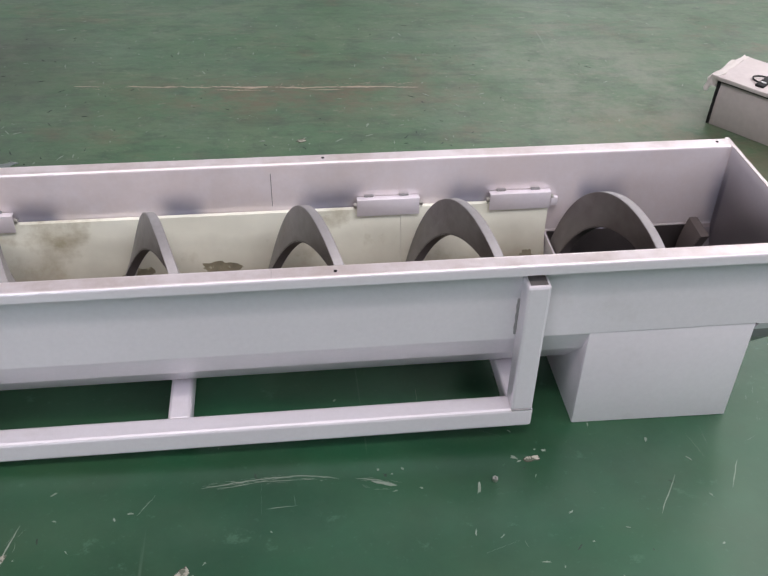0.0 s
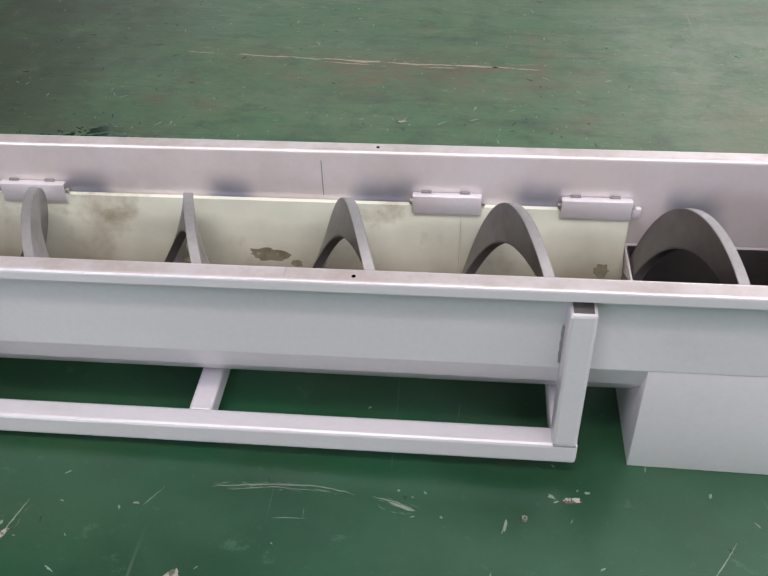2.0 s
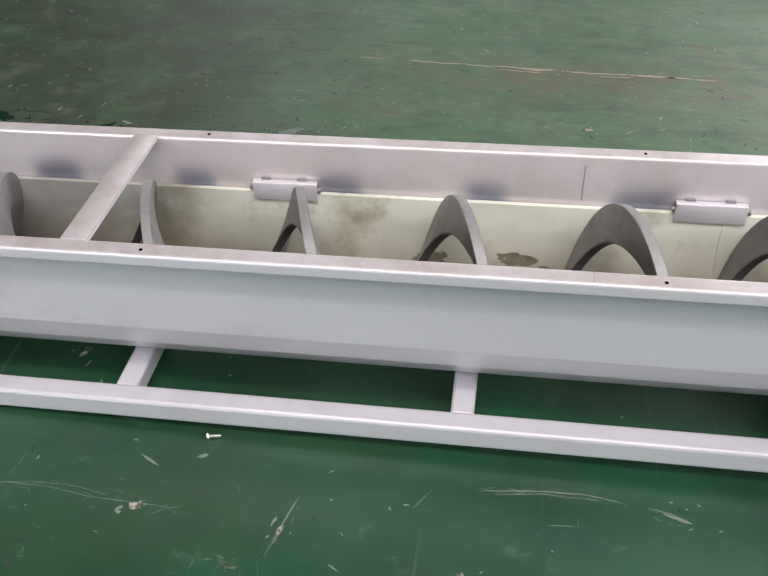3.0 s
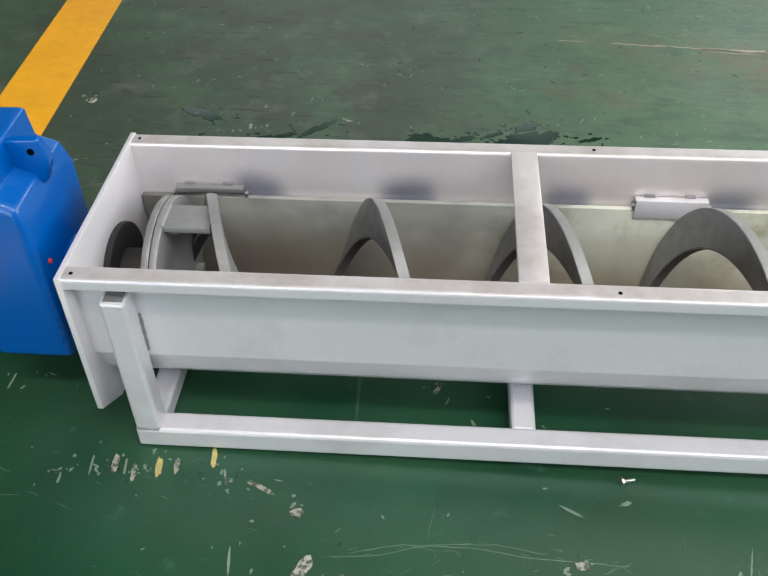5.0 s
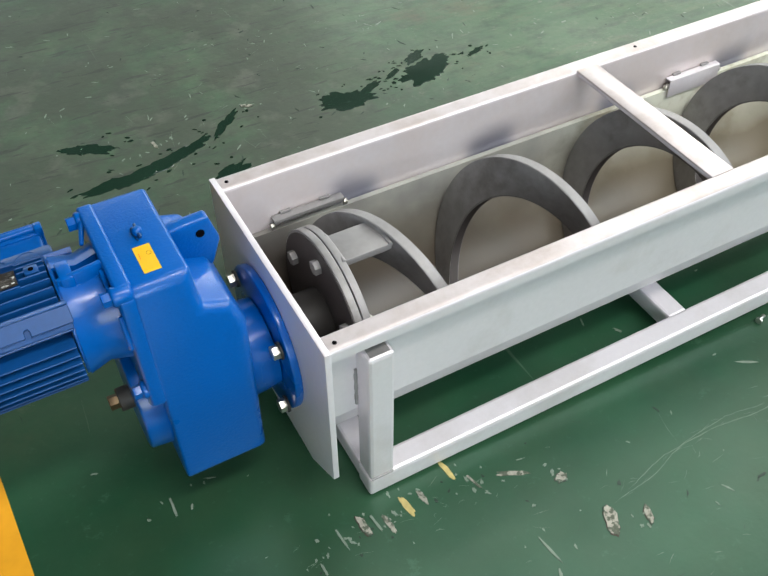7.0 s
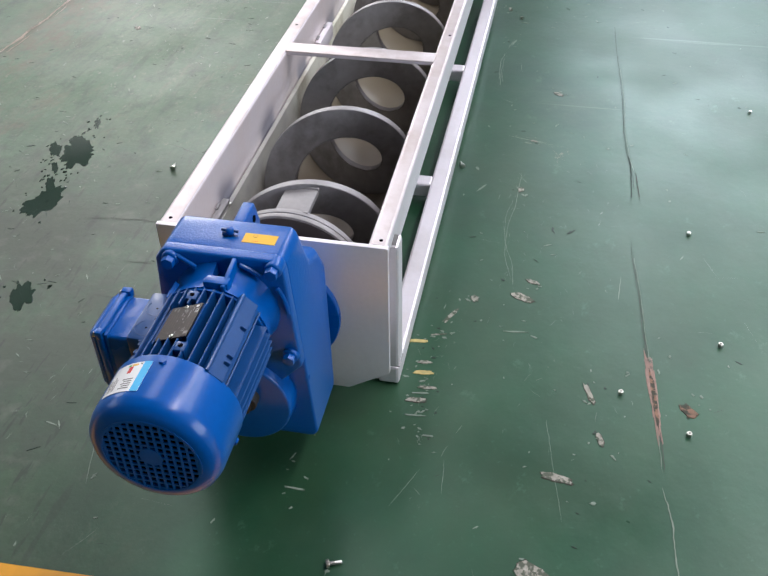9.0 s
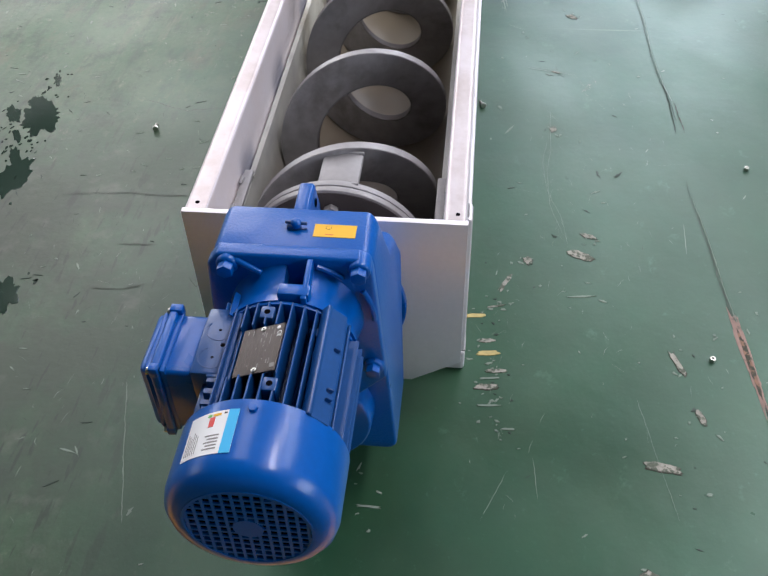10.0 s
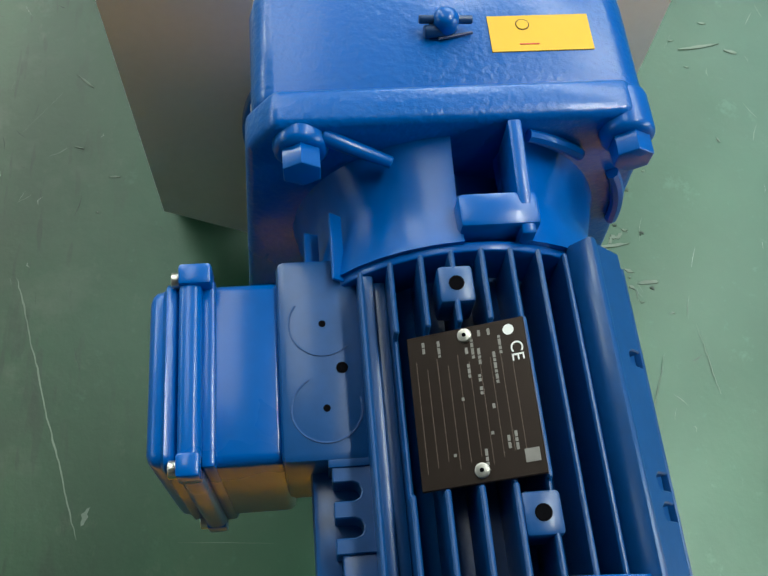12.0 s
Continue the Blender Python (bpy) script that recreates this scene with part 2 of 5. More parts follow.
def dust_and_shade_liner():
    """Grey dust near the drive, painted shade by the coupling, browner towards the bottom."""
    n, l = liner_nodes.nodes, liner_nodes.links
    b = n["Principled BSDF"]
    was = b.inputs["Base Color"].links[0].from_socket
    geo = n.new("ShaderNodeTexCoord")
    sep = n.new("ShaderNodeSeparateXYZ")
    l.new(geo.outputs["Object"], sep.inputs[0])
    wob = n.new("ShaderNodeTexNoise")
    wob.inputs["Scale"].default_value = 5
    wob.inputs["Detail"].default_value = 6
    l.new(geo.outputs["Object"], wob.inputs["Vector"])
    # first grey dust, then painted shade by the coupling, then a browner bottom
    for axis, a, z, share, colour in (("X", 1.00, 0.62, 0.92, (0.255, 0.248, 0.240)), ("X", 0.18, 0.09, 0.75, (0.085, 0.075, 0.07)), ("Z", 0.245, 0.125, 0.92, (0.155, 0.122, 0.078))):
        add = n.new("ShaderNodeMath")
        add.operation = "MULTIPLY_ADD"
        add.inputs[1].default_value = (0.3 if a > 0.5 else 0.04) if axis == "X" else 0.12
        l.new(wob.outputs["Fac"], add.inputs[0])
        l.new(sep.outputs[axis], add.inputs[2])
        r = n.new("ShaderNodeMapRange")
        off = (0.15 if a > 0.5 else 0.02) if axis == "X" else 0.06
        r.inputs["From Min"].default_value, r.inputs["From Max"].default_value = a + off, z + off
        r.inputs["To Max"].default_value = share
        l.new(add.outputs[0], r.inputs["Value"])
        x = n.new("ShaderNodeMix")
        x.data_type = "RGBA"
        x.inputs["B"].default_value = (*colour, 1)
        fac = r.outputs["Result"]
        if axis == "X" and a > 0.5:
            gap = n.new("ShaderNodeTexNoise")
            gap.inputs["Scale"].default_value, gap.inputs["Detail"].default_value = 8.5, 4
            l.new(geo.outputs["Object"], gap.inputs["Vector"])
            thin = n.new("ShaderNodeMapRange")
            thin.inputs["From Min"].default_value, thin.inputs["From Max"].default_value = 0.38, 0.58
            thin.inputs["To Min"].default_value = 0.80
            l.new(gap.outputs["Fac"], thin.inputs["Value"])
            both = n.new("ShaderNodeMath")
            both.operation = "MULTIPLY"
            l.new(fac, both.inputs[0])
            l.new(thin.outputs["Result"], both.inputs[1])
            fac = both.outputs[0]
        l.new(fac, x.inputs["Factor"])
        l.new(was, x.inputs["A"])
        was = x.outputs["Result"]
    # darker brown low down, reaching higher towards the drive
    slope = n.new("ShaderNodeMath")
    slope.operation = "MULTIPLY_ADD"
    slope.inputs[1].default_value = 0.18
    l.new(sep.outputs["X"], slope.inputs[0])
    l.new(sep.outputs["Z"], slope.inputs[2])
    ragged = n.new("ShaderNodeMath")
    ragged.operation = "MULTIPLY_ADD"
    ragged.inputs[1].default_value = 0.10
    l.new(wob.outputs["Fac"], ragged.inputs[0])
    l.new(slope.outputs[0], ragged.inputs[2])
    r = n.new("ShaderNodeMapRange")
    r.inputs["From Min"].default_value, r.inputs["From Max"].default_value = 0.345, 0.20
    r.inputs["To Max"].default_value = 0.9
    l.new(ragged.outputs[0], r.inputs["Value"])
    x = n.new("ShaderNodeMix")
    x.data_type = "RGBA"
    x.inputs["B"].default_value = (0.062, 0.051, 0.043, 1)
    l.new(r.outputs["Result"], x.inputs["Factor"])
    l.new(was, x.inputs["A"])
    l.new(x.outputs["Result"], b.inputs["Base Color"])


dust_and_shade_liner()


def marked_shell():
    """The blasted sheet again, with blue-grey back-wall patches, one to each screw turn."""
    m = M_STEEL.copy()
    m.name = "marked_stainless"
    n, l = m.node_tree.nodes, m.node_tree.links
    b = n["Principled BSDF"]
    was = b.inputs["Base Color"].links[0].from_socket
    geo = n.new("ShaderNodeTexCoord")
    sep = n.new("ShaderNodeSeparateXYZ")
    l.new(geo.outputs["Object"], sep.inputs[0])
    wob = n.new("ShaderNodeTexNoise")
    wob.inputs["Scale"].default_value = 7
    wob.inputs["Detail"].default_value = 2
    l.new(geo.outputs["Object"], wob.inputs["Vector"])

    def calc(op, a, c, d=None):
        x = n.new("ShaderNodeMath")
        x.operation = op
        for sock, v in zip(x.inputs, (a, c, d)):
            if v is None:
                continue
            if isinstance(v, (int, float)):
                sock.default_value = v
            else:
                l.new(v, sock)
        return x.outputs[0]

    def fade(v, lo, hi):
        r = n.new("ShaderNodeMapRange")
        r.interpolation_type = "SMOOTHSTEP"
        r.inputs["From Min"].default_value, r.inputs["From Max"].default_value = lo, hi
        l.new(v, r.inputs["Value"])
        return r.outputs["Result"]

    along = calc("SUBTRACT", calc("MULTIPLY_ADD", wob.outputs["Fac"], 0.08, sep.outputs["X"]), MARK_X)
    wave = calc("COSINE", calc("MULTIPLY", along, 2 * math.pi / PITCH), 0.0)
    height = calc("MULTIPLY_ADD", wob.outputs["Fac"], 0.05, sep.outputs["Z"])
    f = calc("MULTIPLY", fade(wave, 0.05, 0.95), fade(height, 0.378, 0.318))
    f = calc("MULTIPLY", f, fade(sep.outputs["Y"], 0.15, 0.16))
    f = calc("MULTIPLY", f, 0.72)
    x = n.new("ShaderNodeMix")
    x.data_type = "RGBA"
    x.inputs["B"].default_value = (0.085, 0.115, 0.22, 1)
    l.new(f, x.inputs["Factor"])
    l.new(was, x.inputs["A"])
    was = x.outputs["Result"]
    # brown-grey residue, and shade painted in, round the discharge opening
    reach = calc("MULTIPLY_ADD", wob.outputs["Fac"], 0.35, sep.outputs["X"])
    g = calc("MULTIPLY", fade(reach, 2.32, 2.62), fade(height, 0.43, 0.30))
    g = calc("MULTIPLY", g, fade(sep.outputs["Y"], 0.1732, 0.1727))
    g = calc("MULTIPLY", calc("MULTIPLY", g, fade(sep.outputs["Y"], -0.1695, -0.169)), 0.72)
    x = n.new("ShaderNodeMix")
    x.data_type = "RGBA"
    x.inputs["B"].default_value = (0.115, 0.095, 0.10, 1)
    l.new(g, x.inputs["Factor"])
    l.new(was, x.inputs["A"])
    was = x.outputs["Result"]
    # brown handling stains on flanges; warm bounce painted onto the inside back wall
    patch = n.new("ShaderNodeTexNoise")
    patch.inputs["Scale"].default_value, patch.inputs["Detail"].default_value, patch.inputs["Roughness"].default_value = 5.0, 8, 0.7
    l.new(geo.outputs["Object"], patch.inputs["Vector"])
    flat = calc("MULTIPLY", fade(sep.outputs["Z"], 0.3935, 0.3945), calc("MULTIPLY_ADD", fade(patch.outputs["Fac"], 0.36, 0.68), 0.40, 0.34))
    warm_tint = calc("MULTIPLY", fade(sep.outputs["Y"], 0.169, 0.170), fade(sep.outputs["Y"], 0.1765, 0.1755))
    warm_tint = calc("MULTIPLY", warm_tint, calc("SUBTRACT", 1.0, f))
    warm_tint = calc("MULTIPLY", warm_tint, calc("MULTIPLY_ADD", fade(patch.outputs["Fac"], 0.30, 0.65), 0.30, 0.15))
    for fac, colour in ((flat, (0.36, 0.29, 0.25, 1)), (warm_tint, (0.68, 0.55, 0.49, 1))):
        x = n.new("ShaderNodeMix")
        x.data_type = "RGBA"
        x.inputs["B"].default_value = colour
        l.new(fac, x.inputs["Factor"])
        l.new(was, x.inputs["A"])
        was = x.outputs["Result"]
    l.new(was, b.inputs["Base Color"])
    return m


def residue_shade_flight():
    """Brown residue and painted shade darken the last turns of the flight."""
    n, l = M_SCREW.node_tree.nodes, M_SCREW.node_tree.links
    b = n["Principled BSDF"]
    was = b.inputs["Base Color"].links[0].from_socket
    geo, sep, wob, r, x = (n.new("ShaderNode" + k) for k in ("TexCoord", "SeparateXYZ", "TexNoise", "MapRange", "Mix"))
    l.new(geo.outputs["Object"], sep.inputs[0])
    l.new(geo.outputs["Object"], wob.inputs["Vector"])
    wob.inputs["Scale"].default_value = 16
    wob.inputs["Detail"].default_value = 6
    add = n.new("ShaderNodeMath")
    add.operation = "MULTIPLY_ADD"
    add.inputs[1].default_value = 0.9
    l.new(wob.outputs["Fac"], add.inputs[0])
    l.new(sep.outputs["X"], add.inputs[2])
    r.inputs["From Min"].default_value, r.inputs["From Max"].default_value = 1.75, 2.95
    r.inputs["To Max"].default_value = 0.85
    l.new(add.outputs[0], r.inputs["Value"])
    x.data_type = "RGBA"
    x.inputs["B"].default_value = (0.11, 0.088, 0.080, 1)
    l.new(r.outputs["Result"], x.inputs["Factor"])
    l.new(was, x.inputs["A"])
    l.new(x.outputs["Result"], b.inputs["Base Color"])


residue_shade_flight()
PITCH, MARK_X = 0.2971, 0.4616 + 0.105
M_SHELL = marked_shell()
M_GRIME = material("brown_grime", (0.17, 0.150, 0.10), 0.6, 0.0, vary=0.4, grain=60, second=(0.55, 0.53, 0.40), spots=38, share=0.56, edge=0.16)
M_OILY = material("oily_dark_iron", (0.03, 0.028, 0.027), 0.6, 0.2, vary=0.3, grain=50)
# steel with shade put into its colour
M_SHADE_STEEL = material("shade_dark_steel", (0.050, 0.043, 0.043), 0.55, 0.3, vary=0.25, grain=30)
M_DARK = material("dark_rubber", (0.010, 0.010, 0.011), 0.8, 0.0)
# black for the dark of holes, put into the colour
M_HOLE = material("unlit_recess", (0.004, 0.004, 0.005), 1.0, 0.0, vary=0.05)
M_HOLE.node_tree.nodes["Principled BSDF"].inputs["Specular IOR Level"].default_value = 0.0
M_BLUE = material("blue_enamel", (0.0005, 0.086, 0.375), 0.30, 0.0, vary=0.10, grain=120, coat=0.30, bump=0.15, depth=0.0006)
M_BLUE_ROUGH = material("blue_enamel_on_casting", (0.0005, 0.088, 0.380), 0.30, 0.0, vary=0.08, grain=260, coat=0.35, bump=0.55, depth=0.0012)
for blue in (M_BLUE, M_BLUE_ROUGH):
    blue.node_tree.nodes["Principled BSDF"].inputs["Specular IOR Level"].default_value = 0.30
M_FRAME = material("dull_blue_frame_paint", (0.003, 0.056, 0.210), 0.38, 0.0, vary=0.14, grain=140, coat=0.2, bump=0.2, depth=0.0006, second=(0.012, 0.075, 0.22), spots=30, share=0.62, edge=0.15)
M_NAVY = material("dark_blue_paint", (0.004, 0.034, 0.12), 0.35, 0.0, vary=0.15, grain=90)
M_YELLOW = material("yellow_sticker", (0.78, 0.43, 0.006), 0.5, 0.0, vary=0.04)
M_LINE = material("yellow_line_paint", (0.78, 0.36, 0.016), 0.4, 0.0, vary=0.12, grain=30, second=(0.16, 0.15, 0.09), spots=14, share=0.66, edge=0.05)
M_PLATE = material("brown_metal_plate", (0.029, 0.020, 0.016), 0.32, 0.6, vary=0.2, grain=50)
M_WHITE = material("white_print", (0.75, 0.76, 0.76), 0.45, 0.0, vary=0.04)
M_PRINT = material("worn_grey_print", (0.23, 0.22, 0.21), 0.45, 0.2, vary=0.2, grain=200)
M_RULE = material("faint_ruled_print", (0.10, 0.072, 0.058), 0.45, 0.3, vary=0.2, grain=200)
M_CYAN = material("cyan_print", (0.03, 0.40, 0.72), 0.4, 0.0, vary=0.03)
M_RED = material("red_print", (0.6, 0.04, 0.03), 0.4, 0.0, vary=0.03)
M_GREEN = material("green_print", (0.10, 0.42, 0.06), 0.4, 0.0, vary=0.03)
M_BLACK = material("black_print", (0.015, 0.015, 0.015), 0.5, 0.0, vary=0.05)
M_ZINC = material("zinc_fastener", (0.55, 0.54, 0.50), 0.3, 0.9, vary=0.15, grain=90)
M_BRASS = material("dark_brass_plug", (0.10, 0.07, 0.04), 0.35, 0.8, vary=0.3, grain=60)
M_CHIP = material("bare_screed", (0.36, 0.345, 0.29), 0.8, 0.0, vary=0.45, grain=160, second=(0.085, 0.10, 0.070), spots=80, share=0.48, edge=0.06, bump=0.6)
M_CHIP_YELLOW = material("old_yellow_paint", (0.50, 0.40, 0.15), 0.7, 0.0, vary=0.25, grain=120)
M_RUST = material("broken_red_screed", (0.25, 0.15, 0.10), 0.85, 0.0, vary=0.4, grain=90, bump=0.6, second=(0.045, 0.05, 0.035), spots=48, share=0.44, edge=0.06)
M_PINK = material("flaked_pink_primer", (0.30, 0.20, 0.165), 0.8, 0.0, vary=0.3, grain=70, second=(0.08, 0.09, 0.065), spots=50, share=0.56, edge=0.1)
M_CRACK = material("crack_dirt", (0.028, 0.045, 0.034), 0.8, 0.0, vary=0.3, grain=80)
M_SEAM = material("dirt_filled_seam", (0.045, 0.052, 0.041), 0.7, 0.0, vary=0.4, grain=60, second=(0.085, 0.098, 0.078), spots=40, share=0.5, edge=0.15)
M_RIM = material("dark_broken_edge", (0.050, 0.042, 0.032), 0.8, 0.0, vary=0.4, grain=90, second=(0.03, 0.075, 0.048), spots=60, share=0.5, edge=0.1)
M_SCRATCH = material("scratch_line", (0.19, 0.24, 0.19), 0.7, 0.0, vary=0.2, grain=80)
M_TAN = material("worn_scrape", (0.36, 0.30, 0.235), 0.75, 0.0, vary=0.25, grain=60, second=(0.085, 0.09, 0.06), spots=26, share=0.56, edge=0.12)
M_WATER = material("water_film", (0.009, 0.028, 0.017), 0.09, 0.0, vary=0.2, grain=10, bump=0.02)
M_WALL = material("hall_wall_sheet", (0.12, 0.125, 0.12), 0.7, 0.0, vary=0.08, grain=4, blotch=0.6)
M_ROOF = material("hall_roof_sheet", (0.08, 0.085, 0.085), 0.7, 0.0, vary=0.08, grain=3, blotch=0.5)
M_FOAM = material("white_packing_foam", (0.64, 0.60, 0.57), 0.85, 0.0, vary=0.12, grain=40, bump=0.5, depth=0.004)
M_GREYBOX = material("grey_blasted_box", (0.60, 0.545, 0.53), 0.6, 0.05, vary=0.08, grain=60)


# ---- mesh helpers ----
def box_bm(x0, x1, y0, y1, z0, z1, r=0.0, seg=2, bm=None):
    b = bmesh.new()
    bmesh.ops.create_cube(b, size=1)
    for v in b.verts:
        v.co = Vector(((x0 + x1) / 2 + v.co.x * (x1 - x0), (y0 + y1) / 2 + v.co.y * (y1 - y0), (z0 + z1) / 2 + v.co.z * (z1 - z0)))
    if r:
        bmesh.ops.bevel(b, geom=b.edges[:], offset=r, segments=seg, affect="EDGES", profile=0.5)
    return join(bm, b)


def join(bm, b):
    if bm is None:
        return b
    tmp = bpy.data.meshes.new("tmp")
    b.to_mesh(tmp)
    b.free()
    bm.from_mesh(tmp)
    bpy.data.meshes.remove(tmp)
    return bm


def cyl_bm(c, axis, length, r, r2=None, seg=32, bevel=0.0, bm=None, spin=0.0):
    """A solid cylinder or cone from c along axis."""
    b = bmesh.new()
    bmesh.ops.create_cone(b, cap_ends=True, segments=seg, radius1=r, radius2=r if r2 is None else r2, depth=length)
    bmesh.ops.translate(b, verts=b.verts, vec=(0, 0, length / 2))
    if spin:
        bmesh.ops.rotate(b, verts=b.verts, cent=(0, 0, 0), matrix=Matrix.Rotation(spin, 3, "Z"))
    if bevel:
        rim = [e for e in b.edges if abs(e.verts[0].co.z - e.verts[1].co.z) < 1e-6]
        bmesh.ops.bevel(b, geom=rim, offset=bevel, segments=3, affect="EDGES", profile=0.5)
    turn = Vector(axis).to_track_quat("Z", "Y").to_matrix().to_4x4()
    bmesh.ops.transform(b, matrix=Matrix.Translation(c) @ turn, verts=b.verts)
    return join(bm, b)


def prism_bm(points, axis, a, z, r=0.0, seg=2, bm=None):
    """A polygon given in the two other axes, drawn out along axis from a to z."""
    b = bmesh.new()
    n = "xyz".index(axis)

    def place(p, w):
        q = list(p)
        q.insert(n, w)
        return q

    lo = [b.verts.new(place(p, a)) for p in points]
    hi = [b.verts.new(place(p, z)) for p in points]
    b.faces.new(lo)
    b.faces.new(hi)
    for i in range(len(points)):
        j = (i + 1) % len(points)
        b.faces.new((lo[i], lo[j], hi[j], hi[i]))
    bmesh.ops.recalc_face_normals(b, faces=b.faces)
    if r:
        bmesh.ops.bevel(b, geom=b.edges[:], offset=r, segments=seg, affect="EDGES", profile=0.5, clamp_overlap=True)
    return join(bm, b)


def strip_bm(points, thick, x0, x1, bm=None):
    """A bent sheet: an open line of (y, z), thickened to its left, along x."""
    pts = [Vector(p) for p in points]
    inner = []
    for i, p in enumerate(pts):
        d0 = (p - pts[i - 1]).normalized() if i else None
        d1 = (pts[i + 1] - p).normalized() if i + 1 < len(pts) else None
        n0 = Vector((-d0.y, d0.x)) if d0 else None
        n1 = Vector((-d1.y, d1.x)) if d1 else None
        if n0 and n1:
            m = (n0 + n1).normalized()
            inner.append(p + m * thick / max(0.3, m.dot(n0)))
        else:
            inner.append(p + (n0 or n1) * thick)
    return prism_bm([tuple(p) for p in pts + inner[::-1]], "x", x0, x1, bm=bm)


def rounded(points, r, n=4):
    """The open line with each inner corner turned into an arc of radius r."""
    out = [points[0]]
    for a, p, c in zip(points, points[1:], points[2:]):
        a, p, c = Vector(a), Vector(p), Vector(c)
        u, v = (a - p).normalized(), (c - p).normalized()
        ang = u.angle(v)
        d = min(r / math.tan(ang / 2), 0.45 * (a - p).length, 0.45 * (c - p).length)
        q0, q1 = p + u * d, p + v * d
        for k in range(n + 1):
            t = k / n
            out.append(tuple((1 - t) ** 2 * q0 + 2 * t * (1 - t) * p + t * t * q1))
    return out + [points[-1]]


def thing(name, place, label, category, group="", kind=""):
    e = new(name)
    e.location = place
    e["base"] = place
    e.empty_display_size = 0.05
    return tagged(e, label, category, group, kind)


def part(name, bm, mat, parent=None, label="", smooth=True):
    me = bpy.data.meshes.new(name)
    bmesh.ops.recalc_face_normals(bm, faces=bm.faces)
    bm.to_mesh(me)
    bm.free()
    me.materials.append(mat)
    if smooth:
        me.shade_smooth()
        me.set_sharp_from_angle(angle=radians(32))
    ob = new(name, me)
    if parent is not None:
        ob.parent = parent
        if parent.type == "EMPTY":
            ob.matrix_parent_inverse = Matrix.Translation(-Vector(parent["base"]))
    return tagged(ob, label) if label else ob


def hex_bm(c, axis, length, across, bm=None, spin=0.0):
    return cyl_bm(c, axis, length, across / 2 / math.cos(radians(30)), seg=6, bevel=across * 0.04, bm=bm, spin=spin)


# ---- the hall ----
def hall():
    (x0, x1), (y0, y1), h = HALL_X, HALL_Y, HALL_Z
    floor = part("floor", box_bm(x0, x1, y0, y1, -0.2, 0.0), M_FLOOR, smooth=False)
    tagged(floor, "glossy green epoxy workshop floor, scratched and worn", "floor", kind="structure")
    t = 0.25

    def wall(name, along, a0, a1, at, out, openings=()):
        bm = bmesh.new()
        lo, hi = min(at, at + out), max(at, at + out)
        cells, left = [], a0
        for o0, o1, p0, p1 in openings:
            cells += [(left, o0, 0, h), (o0, o1, 0, p0), (o0, o1, p1, h)]
            left = o1
        cells.append((left, a1, 0, h))
        for c0, c1, d0, d1 in cells:
            if along == "x":
                box_bm(c0, c1, lo, hi, d0, d1, bm=bm)
            else:
                box_bm(lo, hi, c0, c1, d0, d1, bm=bm)
        return tagged(part(name, bm, M_WALL, smooth=False), "pale painted sheet wall of the workshop hall", "wall", kind="structure")

    wall("wall_east", "y", y0 - t, y1 + t, x1, t, [(-4.4, -0.6, 3.3, 6.5), (3.4, 7.4, 3.0, 5.2)])
    wall("wall_west", "y", y0 - t, y1 + t, x0, -t)
    wall("wall_north", "x", x0, x1, y1, t, [(-3.0, 2.2, 2.6, 5.0), (3.3, 6.7, 2.95, 5.05), (7.8, 10.1, 4.6, 6.8)])
    wall("wall_south", "x", x0, x1, y0, -t, [(-3.6, 0.0, 0.95, 2.85), (1.4, 7.6, 4.6, 6.8)])
    bm = bmesh.new()
    ys = [y0 - t]
    for s, wide, *rest in SKYLIGHTS:
        ys += [s - wide, s + wide]
    ys.append(y1 + t)
    for i in range(0, len(ys), 2):
        box_bm(x0 - t, x1 + t, ys[i], ys[i + 1], h, h + 0.15, bm=bm)
    for s, wide, sx0, sx1, watts in SKYLIGHTS:
        box_bm(x0 - t, sx0, s - wide, s + wide, h, h + 0.15, bm=bm)
        box_bm(sx1, x1 + t, s - wide, s + wide, h, h + 0.15, bm=bm)
    tagged(part("ceiling", bm, M_ROOF, smooth=False), "grey sheet roof with long skylight openings", "ceiling", kind="structure")
    return floor


FLOOR = hall()


def floor_line():
    b = bmesh.new()
    n = 60
    rows = []
    for i in range(n + 1):
        y = -8.5 + 19.0 * i / n
        near = -0.4685 - 0.0365 * y
        rows.append((b.verts.new((near - 0.187, y, 0.0012)), b.verts.new((near, y, 0.0012))))
    for (a, c), (d, e) in zip(rows, rows[1:]):
        b.faces.new((a, c, e, d))
    return part("floor_line", b, M_LINE, FLOOR, "worn yellow safety line painted on the floor", smooth=False)


floor_line()

# ---- the conveyor ----
TOP, HALF, INNER, AXIS = 0.396, 0.210, 0.175, 0.222
LENGTH = 2.585
POST = 0.044
# the trough stands on its frame at the drive and on the deeper chute at the far end
TILT, FOOT = 0.020, 0.056
LEAN = Matrix.Translation((FOOT, 0, 0)) @ Matrix.Rotation(-TILT, 4, "Y") @ Matrix.Translation((-FOOT, 0, 0))


def floor_under(x):
    """Height of the floor at x, in the leaning trough's own measure."""
    return -(x - FOOT) * math.tan(TILT)


def lean(root, rise=0.0):
    root.matrix_world = LEAN @ Matrix.Translation(root.location + Vector((0, 0, rise)))
    return root



